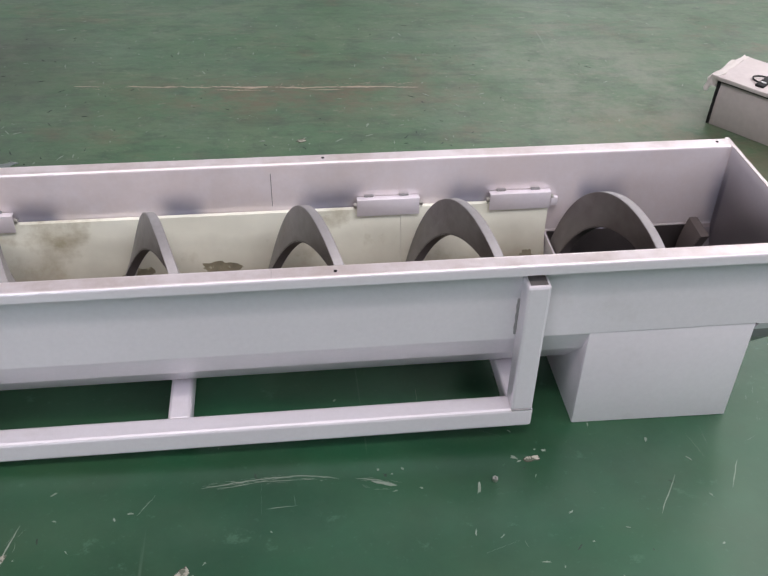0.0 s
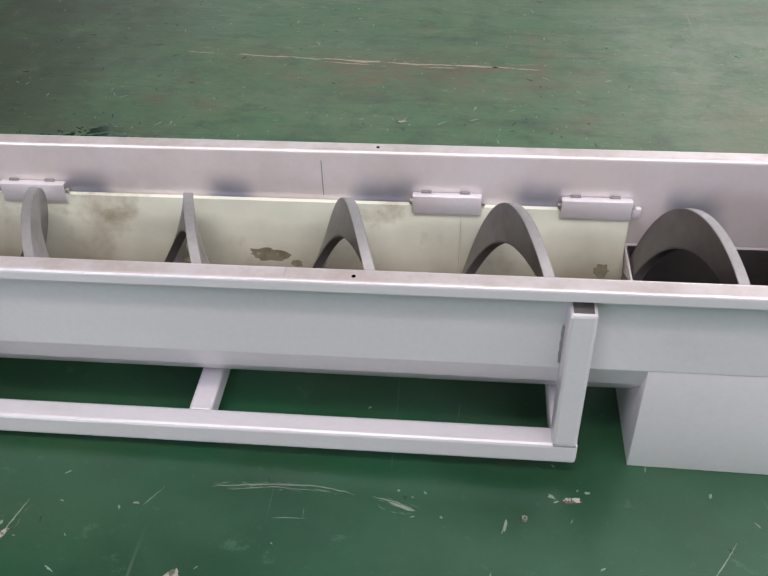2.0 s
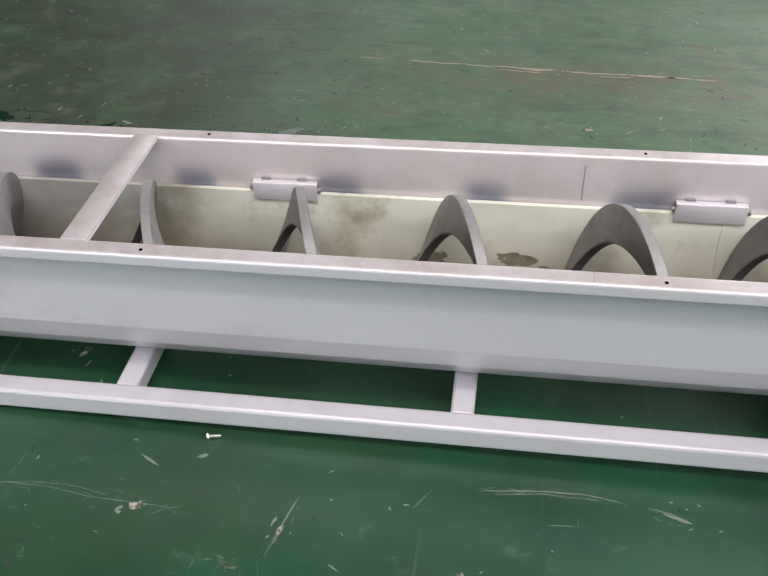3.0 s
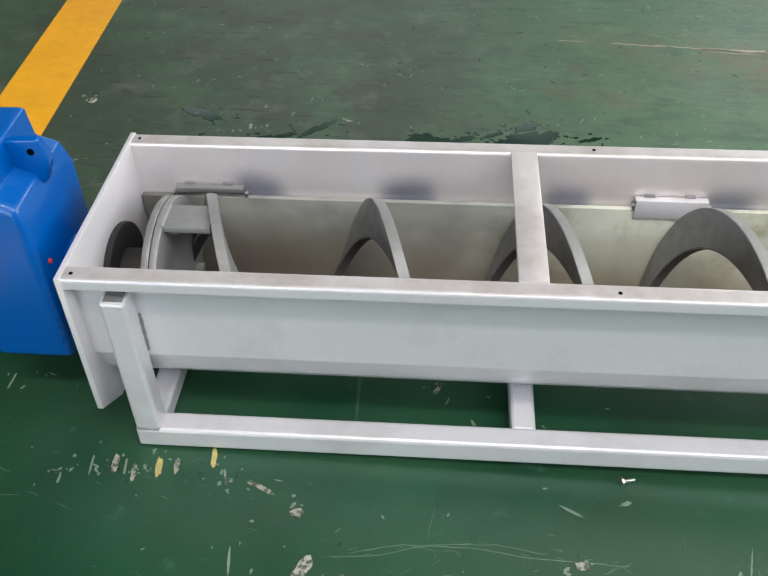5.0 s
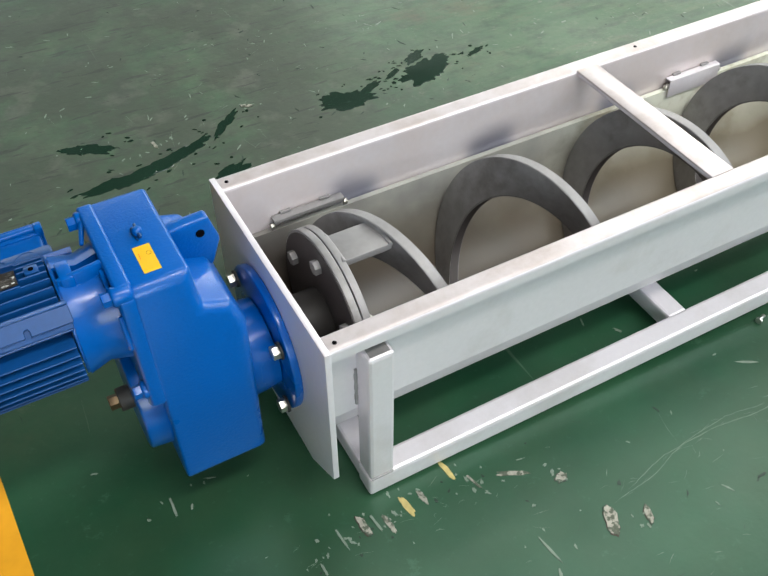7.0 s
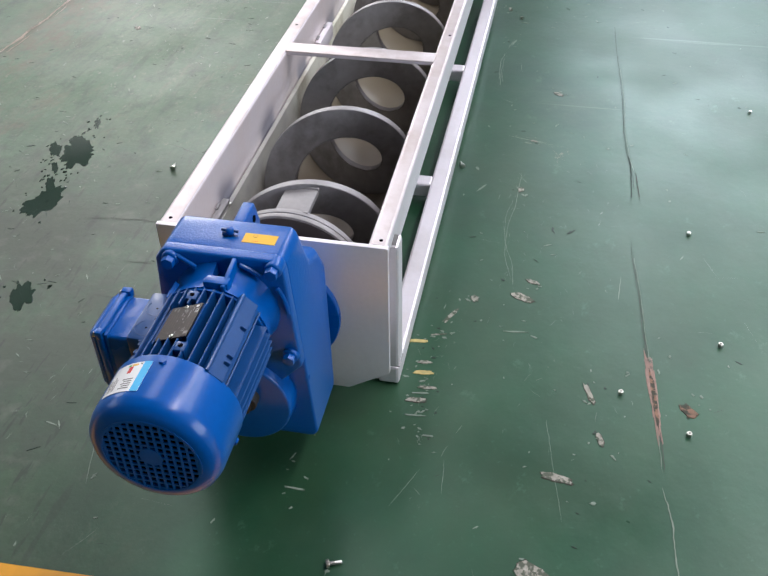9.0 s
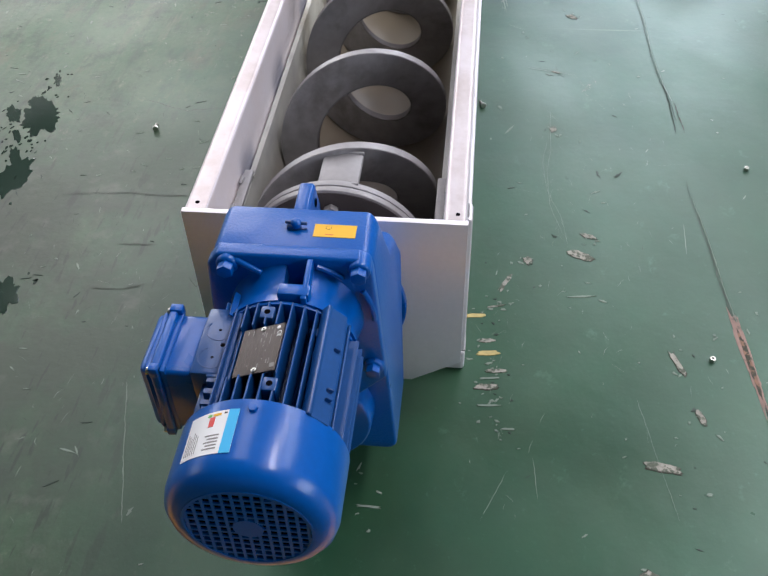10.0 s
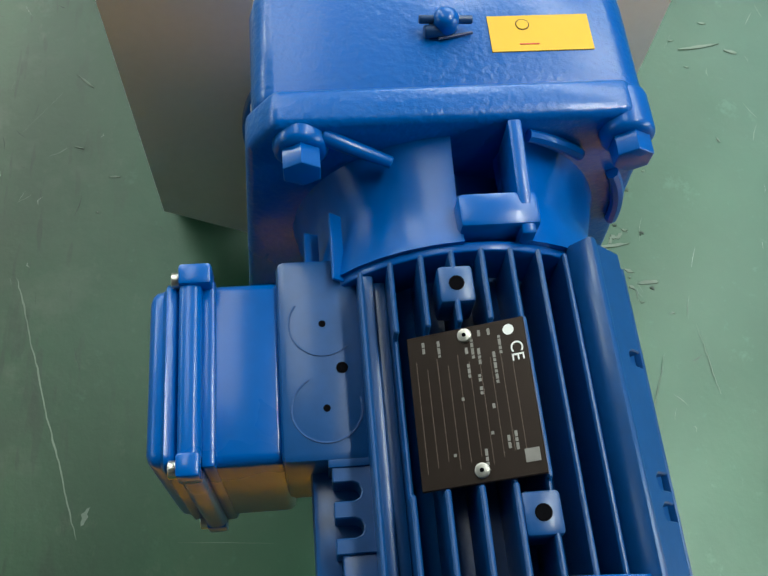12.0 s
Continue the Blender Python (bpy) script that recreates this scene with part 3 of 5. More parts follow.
def conveyor():
    root = thing("screw_conveyor", (1.3, 0, 0), "open stainless steel screw conveyor trough on a low tube frame", "conveyor")
    t = 0.004
    # bent shell: lip, flange, wall, faceted bottom, wall, flange, lip
    left = [(-HALF, TOP - 0.022), (-HALF, TOP), (-INNER, TOP), (-INNER, 0.204), (-0.152, 0.149), (-0.072, 0.057)]
    right = [(-y, z) for y, z in left[::-1]]
    sheet = strip_bm(rounded(left + right, 0.008, 5), -t, 0.008, 2.192)
    strip_bm(rounded(left[:4], 0.008, 5), -t, 2.192, LENGTH - 0.008, bm=sheet)
    strip_bm(rounded(right[2:], 0.008, 5), -t, 2.192, LENGTH - 0.008, bm=sheet)
    strip_bm(rounded(left[3:] + right[:3], 0.005), -t, 2.530, LENGTH - 0.008, bm=sheet)
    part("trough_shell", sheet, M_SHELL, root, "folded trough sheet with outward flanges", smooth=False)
    hexagon = [(-HALF - 0.002, TOP), (-HALF - 0.002, 0.093), (-0.13, 0.04), (0.13, 0.04), (HALF + 0.002, 0.093), (HALF + 0.002, TOP)]
    part("end_plate", prism_bm(hexagon, "x", -0.002, 0.008, 0.0008), M_STEEL, root)
    half = [(-HALF - 0.001, TOP), (-HALF - 0.001, TOP - 0.022), (-INNER - 0.004, TOP - 0.0225), (-INNER - 0.004, 0.203), (-0.155, 0.147), (-0.073, 0.054)]
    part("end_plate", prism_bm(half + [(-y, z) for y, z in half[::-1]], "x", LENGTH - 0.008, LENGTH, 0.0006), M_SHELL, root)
    part("crossbar", box_bm(0.713, 0.760, -INNER - 0.004, INNER + 0.004, TOP - 0.009, TOP + 0.0015, 0.0015), M_SHELL, root)
    # frame of square tube
    r = 0.006
    for side in (-1, 1):
        y0, y1 = sorted((side * 0.175, side * 0.219))
        part("rail", box_bm(0.058, 2.091, y0, y1, 0.003, 0.050, r), M_STEEL, root, smooth=False)
        for px in (0.060, 2.045):
            part("post", box_bm(px, px + POST, y0 + 0.0005, y1 - 0.0005, 0.049, 0.354, r), M_STEEL, root, smooth=False)
            # dark block stands in for the unlit inside of the tube
            part("tube_opening", box_bm(px + 0.006, px + POST - 0.006, y0 + 0.006, y1 - 0.006, 0.348, 0.3546), M_SCREW, root)
            bead = bmesh.new()
            box_bm(px + 0.002, px + POST - 0.002, y0 - 0.001, y1 + 0.001, 0.0475, 0.0515, 0.0015, bm=bead)
            part("weld_bead", bead, M_EDGE, root)
            for wx in (px - 0.001, px + POST + 0.001):
                seam = bmesh.new()
                for k in range(7):
                    wz = 0.215 + 0.012 * k
                    cyl_bm((wx, side * 0.1795, wz), (0, 0, 1), 0.013, 0.0030 + 0.0008 * (k % 2), seg=8, bevel=0.001, bm=seam)
                part("weld_bead", seam, M_EDGE, root)
    for bx in (0.060, 0.729, 1.380, 2.045):
        part("brace", box_bm(bx, bx + POST, -0.178, 0.178, 0.006, 0.047, r), M_STEEL, root, smooth=False)
    # discharge chute under the far end
    x0, x1, w, t = 2.192, 2.524, 0.1775, 0.004
    b0, b1 = floor_under(x0) + 0.001, floor_under(x1) + 0.001
    for side in (-1, 1):
        y0, y1 = sorted((side * w, side * (w - t)))
        panel = part("chute_panel", prism_bm([(x0, 0.203), (x1, 0.203), (x1, b1), (x0, b0)], "y", y0, y1, 0.0008), M_SHELL, root)
        # dark sheets stand in for the shade inside the chute
        y0, y1 = sorted((side * (w - t - 0.001), side * (w - t - 0.003)))
        part("chute_shade", prism_bm([(x0 + 0.006, 0.200), (x1 - 0.006, 0.200), (x1 - 0.006, b1 + 0.004), (x0 + 0.006, b0 + 0.004)], "y", y0, y1), M_SHADE_STEEL, panel)
    for px, low, inward in ((x0, b0, 1), (x1, b1, -1)):
        a, z = sorted((px, px + inward * t))
        panel = part("chute_panel", box_bm(a, z, -w + t, w - t, low, 0.198 if inward > 0 else 0.203, 0.0006), M_SHELL, root)
        a, z = sorted((px + inward * (t + 0.001), px + inward * (t + 0.003)))
        part("chute_shade", box_bm(a, z, -w + t + 0.004, w - t - 0.004, low + 0.004, 0.196), M_SHADE_STEEL, panel)
    # flange holes, drawn as flat discs with their dark painted in
    for hx in (0.021, 0.863, 1.709, 2.551):
        for hy in (-0.196, 0.192):
            part("bolt_hole", cyl_bm((hx, hy, TOP - 0.001), (0, 0, 1), 0.0016, 0.0034, seg=16), M_HOLE, root)
    # seam plates on the flanges
    part("seam_mark", box_bm(1.5997, 1.6003, -HALF + 0.006, -INNER - 0.002, TOP - 0.001, TOP + 0.0003), M_SCREW, root)
    part("seam_mark", box_bm(1.600, 1.6014, INNER - 0.0008, INNER, 0.296, 0.374), M_SCREW, root)
    return root


CONVEYOR = lean(conveyor())


def liner():
    """The moulded liner sheets, two lengths with a butt joint."""
    for a, z in ((0.012, 1.8693), (1.870, 2.190)):
        b = bmesh.new()
        pts = [(-0.1722, 0.2868), (-0.163, 0.286)]
        for k in range(25):
            w = math.pi + math.pi * k / 24
            q = 0.157 + 0.006 * max(0.0, 1 + math.sin(w) * 2.3) ** 1.0 if abs(math.sin(w)) < 0.43 else 0.157
            pts.append((q * math.cos(w), AXIS + q * math.sin(w)))
        pts += [(0.163, 0.286), (0.1722, 0.2868)]
        strip_bm(pts, -0.0045, a, z, bm=b)
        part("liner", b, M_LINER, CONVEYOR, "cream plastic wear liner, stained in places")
    part("liner_bracket", box_bm(2.192, 2.208, 0.1585, 0.1695, 0.276, 0.296, 0.0015), M_STEEL, CONVEYOR)
    for cx in (0.082, 0.949, 1.776, 2.059):
        for side in (-1, 1):
            y0, y1 = sorted((side * 0.1575, side * 0.1605))
            clip = part("liner_clip", box_bm(cx, cx + 0.132, y0, y1, 0.271 if cx > 0.5 else 0.302, 0.3105, 0.001), M_STEEL if cx > 0.5 else M_EDGE, CONVEYOR)
            y0, y1 = sorted((side * 0.1595, side * 0.1725))
            part("clip_top", box_bm(cx, cx + 0.132, y0, y1, 0.3075, 0.311, 0.0008), M_STEEL if cx > 0.5 else M_EDGE, clip)
            for k in (0.026, 0.100):
                part("clip_weld", box_bm(cx + k - 0.010, cx + k + 0.010, side * 0.1725 - 0.004, side * 0.1725 + 0.002, 0.3095, 0.315, 0.0015), M_EDGE, clip)
            for k in (-0.006, 0.132):
                part("clip_bolt", hex_bm((cx + k, side * 0.164, 0.295), (1, 0, 0), 0.007, 0.010), M_ZINC, clip)


def scuff(x, ang, dx, da, seed):
    """A dirty smear lying on the curved liner; angle from straight down, towards the back wall."""
    b = bmesh.new()
    ring = []
    for k in range(26):
        w = 2 * math.pi * k / 26
        q = 1 + 0.5 * noise.noise((2.4 * math.cos(w) + seed, 2.4 * math.sin(w), seed * 1.7))
        a = radians(ang + da * q * math.sin(w))
        ring.append((x + dx * q * math.cos(w), 0.1564 * math.sin(a), AXIS - 0.1564 * math.cos(a)))
    c = radians(ang)
    hub = b.verts.new((x, 0.1562 * math.sin(c), AXIS - 0.1562 * math.cos(c)))
    vs = [b.verts.new(p) for p in ring]
    for k in range(26):
        b.faces.new((hub, vs[k], vs[(k + 1) % 26]))
    part("liner_smear", b, M_GRIME, CONVEYOR)


liner()
for q in ((1.482, 69, 0.040, 5.0, 1), (1.540, 63, 0.012, 2.4, 2), (1.312, 66, 0.034, 6, 3), (2.148, 66, 0.014, 5, 4)):
    scuff(*q)


def auger():
    root = thing("auger_screw", (0.1, 0, AXIS), "shaftless steel spiral screw lying in the trough", "screw")
    pitch, ro, ri, half = PITCH, 0.1545, 0.084, 0.0095
    n_turn = 64

    def x_at(deg):
        x = 0.4616 - 2 * pitch + pitch * (deg - 45) / 360
        k = max(0.0, min(1.0, (x - 1.98) / 0.25))
        return x + 0.016 * k * k * (3 - 2 * k)

    start, end = 360 - 30, 45 + 360 * 8 + 318
    b = bmesh.new()
    rows = []
    steps = int((end - start) / 360 * n_turn)
    for i in range(steps + 1):
        deg = start + (end - start) * i / steps
        w = radians(deg)
        x = x_at(deg)
        ring = []
        for rr, dx in ((ro, -half), (ro, half), (ri, half), (ri, -half)):
            ring.append(b.verts.new((x + dx, rr * math.cos(w), AXIS + rr * math.sin(w))))
        rows.append(ring)
    for p, q in zip(rows, rows[1:]):
        for k in range(4):
            b.faces.new((p[k], q[k], q[(k + 1) % 4], p[(k + 1) % 4]))
    b.faces.new(rows[0])
    b.faces.new(rows[-1][::-1])
    spiral = part("spiral_flight", b, M_SCREW, root)
    # bright worn rim of the flight
    b = bmesh.new()
    rows = []
    for i in range(steps + 1):
        deg = start + (end - start) * i / steps
        w = radians(deg)
        x = x_at(deg)
        ring = []
        for rr, dx in ((ro + 0.0012, -half + 0.0012), (ro + 0.0012, half - 0.0012), (ro - 0.002, half - 0.0012), (ro - 0.002, -half + 0.0012)):
            ring.append(b.verts.new((x + dx, rr * math.cos(w), AXIS + rr * math.sin(w))))
        rows.append(ring)
    for p, q in zip(rows, rows[1:]):
        for k in range(4):
            b.faces.new((p[k], q[k], q[(k + 1) % 4], p[(k + 1) % 4]))
    part("worn_rim", b, M_EDGE, spiral)
    # inner edge of the flight, its shade painted dark
    b = bmesh.new()
    rows = []
    for i in range(steps + 1):
        deg = start + (end - start) * i / steps
        w, x = radians(deg), x_at(deg)
        rows.append([b.verts.new((x + dx, rr * math.cos(w), AXIS + rr * math.sin(w))) for rr, dx in ((ri + 0.002, -half - 0.0004), (ri + 0.002, half + 0.0004), (ri - 0.0006, half - 0.001), (ri - 0.0006, -half + 0.001))])
    for p, q in zip(rows, rows[1:]):
        for k in range(4):
            b.faces.new((p[k], q[k], q[(k + 1) % 4], p[(k + 1) % 4]))
    part("inner_edge", b, M_SHADE_STEEL, spiral, "inner edge darkened for its shade")
    # bolted coupling discs
    for dx in (0.092, 0.1062):
        part("coupling_disc", cyl_bm((dx, 0, AXIS), (1, 0, 0), 0.0125, 0.150, seg=72, bevel=0.0015), M_SCREW if dx < 0.1 else M_EDGE, root)
    # dark disc carries the end plate's shadow on the coupling
    part("coupling_shade", cyl_bm((0.0905, 0, AXIS), (1, 0, 0), 0.002, 0.1455, seg=72), M_SHADE_STEEL, root)
    # hub and seal coloured dark to take in the shade behind the coupling
    part("hub", cyl_bm((0.008, 0, AXIS), (1, 0, 0), 0.086, 0.052, seg=40, bevel=0.002), M_OILY, root)
    part("shaft_seal", cyl_bm((0.0085, 0, AXIS), (1, 0, 0), 0.012, 0.100, seg=40, bevel=0.002), M_DARK, root)
    for k in range(6):
        w = radians(28 + 60 * k)
        y, z = 0.112 * math.cos(w), AXIS + 0.112 * math.sin(w)
        bolt = part("coupling_bolt", hex_bm((0.080, y, z), (1, 0, 0), 0.014, 0.022), M_EDGE, root)
        part("nut", hex_bm((0.118, y, z), (1, 0, 0), 0.014, 0.022), M_ZINC, bolt)
    part("drive_bar", box_bm(0.116, 0.200, -0.036, 0.028, AXIS + 0.132, AXIS + 0.145, 0.002), M_EDGE, root)
    for wx in (0.1165, 0.197):
        part("weld_bead", cyl_bm((wx, -0.037, AXIS + 0.1445), (0, 1, 0), 0.066, 0.0035, seg=10), M_EDGE, root)
    part("drive_bar", box_bm(0.116, 0.300, -0.027, 0.027, AXIS - 0.126, AXIS - 0.114, 0.002), M_EDGE, root)
    return root


lean(auger())


# ---- the gearmotor ----
MY, MZ, RISE = -0.004, 0.4145, 0.0115


def gearmotor():
    root = thing("gearmotor", (-0.2, 0, 0.12), "glossy blue gearbox with finned electric motor on the end plate", "motor")
    DRIVE = AXIS - RISE
    # tall housing, stepped at the top towards the conveyor
    b = bmesh.new()
    prof = [(-0.204, 0.110), (-0.072, 0.110), (-0.070, 0.40), (-0.085, 0.440), (-0.122, 0.452), (-0.126, 0.508), (-0.204, 0.508)]
    prism_bm(prof, "y", -0.124, 0.124, bm=b)
    rim = [e for e in b.edges if abs(e.verts[0].co.y - e.verts[1].co.y) < 1e-6 and min(v.co.x for v in e.verts) > -0.2035 - 0.001 * (max(v.co.z for v in e.verts) - min(v.co.z for v in e.verts) < 0.001)]
    bmesh.ops.bevel(b, geom=rim, offset=0.016, segments=5, affect="EDGES", profile=0.5, clamp_overlap=True)
    sharp = [e for e in b.edges if len(e.link_faces) == 2 and e.calc_face_angle(0) > radians(28)]
    bmesh.ops.bevel(b, geom=sharp, offset=0.005, segments=3, affect="EDGES", profile=0.5, clamp_overlap=True)
    for v in b.verts:
        k = max(0.0, (v.co.z - 0.405) / 0.105)
        low = max(0.0, min(1.0, (v.co.z - 0.20) / 0.31))
        v.co.y *= 1 - 0.03 * low - 0.19 * min(1, k) if v.co.y < 0 else 0.903 * (1 - 0.14 * low)
    housing = part("gearbox_housing", b, M_BLUE_ROUGH, root)
    # small metal plate riveted to the side
    side = box_bm(-0.186, -0.128, -0.0010, 0.0012, -0.017, 0.017, 0.0004, 1)
    bmesh.ops.transform(side, matrix=Matrix.Translation((0, 0.1026, 0.392)) @ Matrix.Rotation(radians(2.9), 4, "X"), verts=side.verts)
    part("side_plate", side, M_ZINC, housing, "small bare metal plate")
    # lifting lug
    lug = prism_bm([(-0.150, 0.496), (-0.118, 0.503), (-0.070, 0.505), (-0.058, 0.462), (-0.074, 0.420), (-0.150, 0.43)], "y", -0.012, 0.014, 0.005, 3)
    for v in lug.verts:
        v.co.y = 0.001 + (v.co.y - 0.001) * (1 - 0.3 * max(0.0, min(1.0, (v.co.z - 0.45) / 0.07)))
    lug = part("lifting_lug", lug, M_BLUE_ROUGH, housing)
    part("lug_hole", cyl_bm((-0.085, -0.0114, 0.4825), (0, 1, 0), 0.0248, 0.0062, seg=20), M_HOLE, lug)
    part("output_flange", cyl_bm((-0.016, 0, DRIVE + 0.006), (1, 0, 0), 0.0135, 0.123, seg=64, bevel=0.003), M_BLUE, root)
    part("output_neck", cyl_bm((-0.080, 0, DRIVE), (1, 0, 0), 0.062, 0.080, 0.074, seg=48), M_BLUE, root)
    part("end_cap", cyl_bm((-0.238, 0, DRIVE + 0.002), (1, 0, 0), 0.036, 0.091, 0.094, seg=48, bevel=0.004), M_BLUE, root)
    for y, z in ((-0.086, DRIVE + 0.066), (-0.086, DRIVE - 0.066), (0.086, DRIVE + 0.066), (0.086, DRIVE - 0.066)):
        bolt = part("flange_bolt", hex_bm((-0.034, y, z), (1, 0, 0), 0.014, 0.020), M_ZINC, root)
        part("washer", cyl_bm((-0.0225, y, z), (1, 0, 0), 0.0035, 0.0145, seg=20), M_OILY, bolt)
    # motor-side cover plate and adapter
    cover = prism_bm([(-0.114, 0.30), (-0.075, 0.258), (0.075, 0.258), (0.114, 0.30), (0.1005, 0.494), (0.086, 0.5125), (-0.086, 0.5125), (-0.1005, 0.494)], "x", -0.222, -0.2005, 0.004, 3)
    cover = part("cover_plate", cover, M_BLUE_ROUGH, root)
    for y, z in ((-0.086, 0.498), (0.074, 0.498), (-0.098, 0.325), (0.098, 0.325)):
        part("boss", cyl_bm((-0.229, y, z), (1, 0, 0), 0.027, 0.0135, seg=24, bevel=0.004), M_BLUE, cover)
        part("cover_bolt", hex_bm((-0.240, y, z), (1, 0, 0), 0.012, 0.0175), M_BLUE, cover)
    part("adapter", cyl_bm((-0.282, MY, MZ), (1, 0, 0), 0.062, 0.046, 0.050, seg=56, bevel=0.002), M_BLUE, root)

    def bell(w0, w1, ra, rz):
        """A stretch of the bell-shaped wall between motor and gearbox."""
        b = bmesh.new()
        rows = []
        for k in range(17):
            w = radians(w0 + (w1 - w0) * k / 16)
            rows.append([b.verts.new((x, MY + q * math.cos(w), MZ + q * math.sin(w))) for x, q in ((-0.280, ra), (-0.250, (ra + rz) / 2 - 0.008), (-0.221, rz), (-0.221, rz - 0.02), (-0.280, ra - 0.02))])
        for p, q in zip(rows, rows[1:]):
            for i in range(5):
                b.faces.new((p[i], p[(i + 1) % 5], q[(i + 1) % 5], q[i]))
        b.faces.new(rows[0])
        b.faces.new(rows[-1][::-1])
        part("bell_wall", b, M_BLUE, cover)

    for w in (26, 41):
        y, z = math.cos(radians(w)), math.sin(radians(w))
        fin_bm = box_bm(-0.2825, -0.246, -0.0009, 0.0009, 0.080, 0.0878, 0.0004, 1)
        bmesh.ops.transform(fin_bm, matrix=Matrix.Translation((0, MY, MZ)) @ Matrix.Rotation(radians(w - 90), 4, "X"), verts=fin_bm.verts)
        part("rib", fin_bm, M_BLUE, cover)
    bell(107, 212, 0.085, 0.084)
    bell(-60, 86, 0.084, 0.085)
    part("rib", prism_bm([(-0.280, 0.472), (-0.222, 0.472), (-0.222, 0.511), (-0.280, 0.503)], "y", -0.031, -0.024, 0.0015), M_BLUE, cover)
    part("flange_tab", box_bm(-0.276, -0.258, -0.034, 0.004, 0.472, 0.505, 0.003), M_BLUE, cover)
    web = cyl_bm((-0.2225, 0.064, 0.5035), (-0.26, -0.80, -0.22), 0.036, 0.0042, 0.0030, seg=12, bevel=0.001)
    part("rib", web, M_BLUE, cover)

    def bead_arc(x, q, a0, a1, r, n=16):
        """A rounded bead along the bell's mouth."""
        b = bmesh.new()
        rows = []
        for k in range(n + 1):
            w = radians(a0 + (a1 - a0) * k / n)
            rows.append([b.verts.new((x + r * math.cos(t), MY + (q + r * math.sin(t)) * math.cos(w), MZ + (q + r * math.sin(t)) * math.sin(w))) for t in (2 * math.pi * m / 8 for m in range(8))])
        for p, q2 in zip(rows, rows[1:]):
            for m in range(8):
                b.faces.new((p[m], p[(m + 1) % 8], q2[(m + 1) % 8], q2[m]))
        b.faces.new(rows[0])
        b.faces.new(rows[-1][::-1])
        part("rib", b, M_BLUE, cover)

    bead_arc(-0.2255, 0.0925, 110, 132, 0.0032)
    bead_arc(-0.2240, 0.0975, 150, 180, 0.0036)
    ring = cyl_bm((-0.284, MY, MZ), (1, 0, 0), 0.005, 0.0815, seg=56, bevel=0.001)
    part("motor_flange", ring, M_BLUE, root)
    # breather and plugs
    vent = part("breather_vent", cyl_bm((-0.164, -0.001, 0.508), (0, 0, 1), 0.0125, 0.0066, seg=20, bevel=0.0045), M_BLUE, housing)
    part("vent_pin", cyl_bm((-0.1635, 0.0125, 0.5155), (0, -1, -0.05), 0.027, 0.0022, seg=12, bevel=0.0006), M_NAVY, vent)
    part("vent_pin", cyl_bm((-0.168, 0.010, 0.5115), (0.1, -1, 0), 0.011, 0.0034, seg=12, bevel=0.001), M_NAVY, vent)
    part("vent_nut", hex_bm((-0.164, -0.001, 0.506), (0, 0, 1), 0.010, 0.011), M_NAVY, vent)
    part("vent_wire", cyl_bm((-0.171, 0.003, 0.5095), (0.2, -1, 0), 0.018, 0.0008, seg=8), M_NAVY, vent)
    plug = part("drain_plug", hex_bm((-0.272, -0.022, 0.232), (1, 0, 0), 0.034, 0.020), M_BRASS, root)
    part("plug_collar", cyl_bm((-0.258, -0.022, 0.232), (1, 0, 0), 0.034, 0.0185, seg=24, bevel=0.002), M_OILY, plug)
    part("sight_plug", cyl_bm((-0.078, -0.088, 0.315), (1, 0, 0), 0.012, 0.0045, seg=16, bevel=0.001), M_RED, root)
    # yellow label with a faint printed sign
    label = part("warning_label", box_bm(-0.1795, -0.1565, -0.0755, -0.0235, 0.5075, 0.5086), M_YELLOW, housing, "plain yellow sticker")
    part("printed_mark", cyl_bm((-0.1625, -0.041, 0.5084), (0, 0, 1), 0.0003, 0.0036, seg=18), M_PLATE, label)
    part("printed_mark", cyl_bm((-0.1625, -0.041, 0.5085), (0, 0, 1), 0.0004, 0.0031, seg=18), M_YELLOW, label)
    part("printed_bar", box_bm(-0.1755, -0.1748, -0.048, -0.038, 0.5085, 0.5088), M_RED, label)

    # motor barrel
    x0, x1 = -0.435, -0.284
    part("motor_barrel", cyl_bm((x0 - 0.02, MY, MZ), (1, 0, 0), x1 - x0 + 0.02, 0.054, seg=56), M_FRAME, root)

    def fin(y0, y1, z0, z1):
        """A cooling fin; those under the rating plate are cut down to carry it."""
        edge = [(x0, z0), (x1 - 0.002, z0), (x1 - 0.002, z1), (x0, z1)]
        if z1 > MZ and -0.022 < y0 < 0.036:
            seat = 0.4955 - 0.38 * (y0 - 0.0078)
            edge[3:3] = [(-0.3215, z1), (-0.3215, seat), (-0.3922, seat), (-0.3922, z1)]
        bm = prism_bm(edge, "y", y0, y1, 0.0008, 1)
        part("cooling_fin", bm, M_FRAME, root)

    for k in range(-4, 5):
        y = MY + 0.0135 * k
        h = math.sqrt(0.089 ** 2 - (0.0135 * k) ** 2)
        fin(y - 0.0012, y + 0.0012, MZ + math.sqrt(max(0, 0.052 ** 2 - (0.0135 * k) ** 2)) - 0.006, MZ + h)
        fin(y - 0.0012, y + 0.0012, MZ - h, MZ - math.sqrt(max(0, 0.052 ** 2 - (0.0135 * k) ** 2)) + 0.006)
    for k in range(-5, 3):
        z = MZ + 0.0135 * k
        h = math.sqrt(0.091 ** 2 - (0.0135 * k) ** 2)
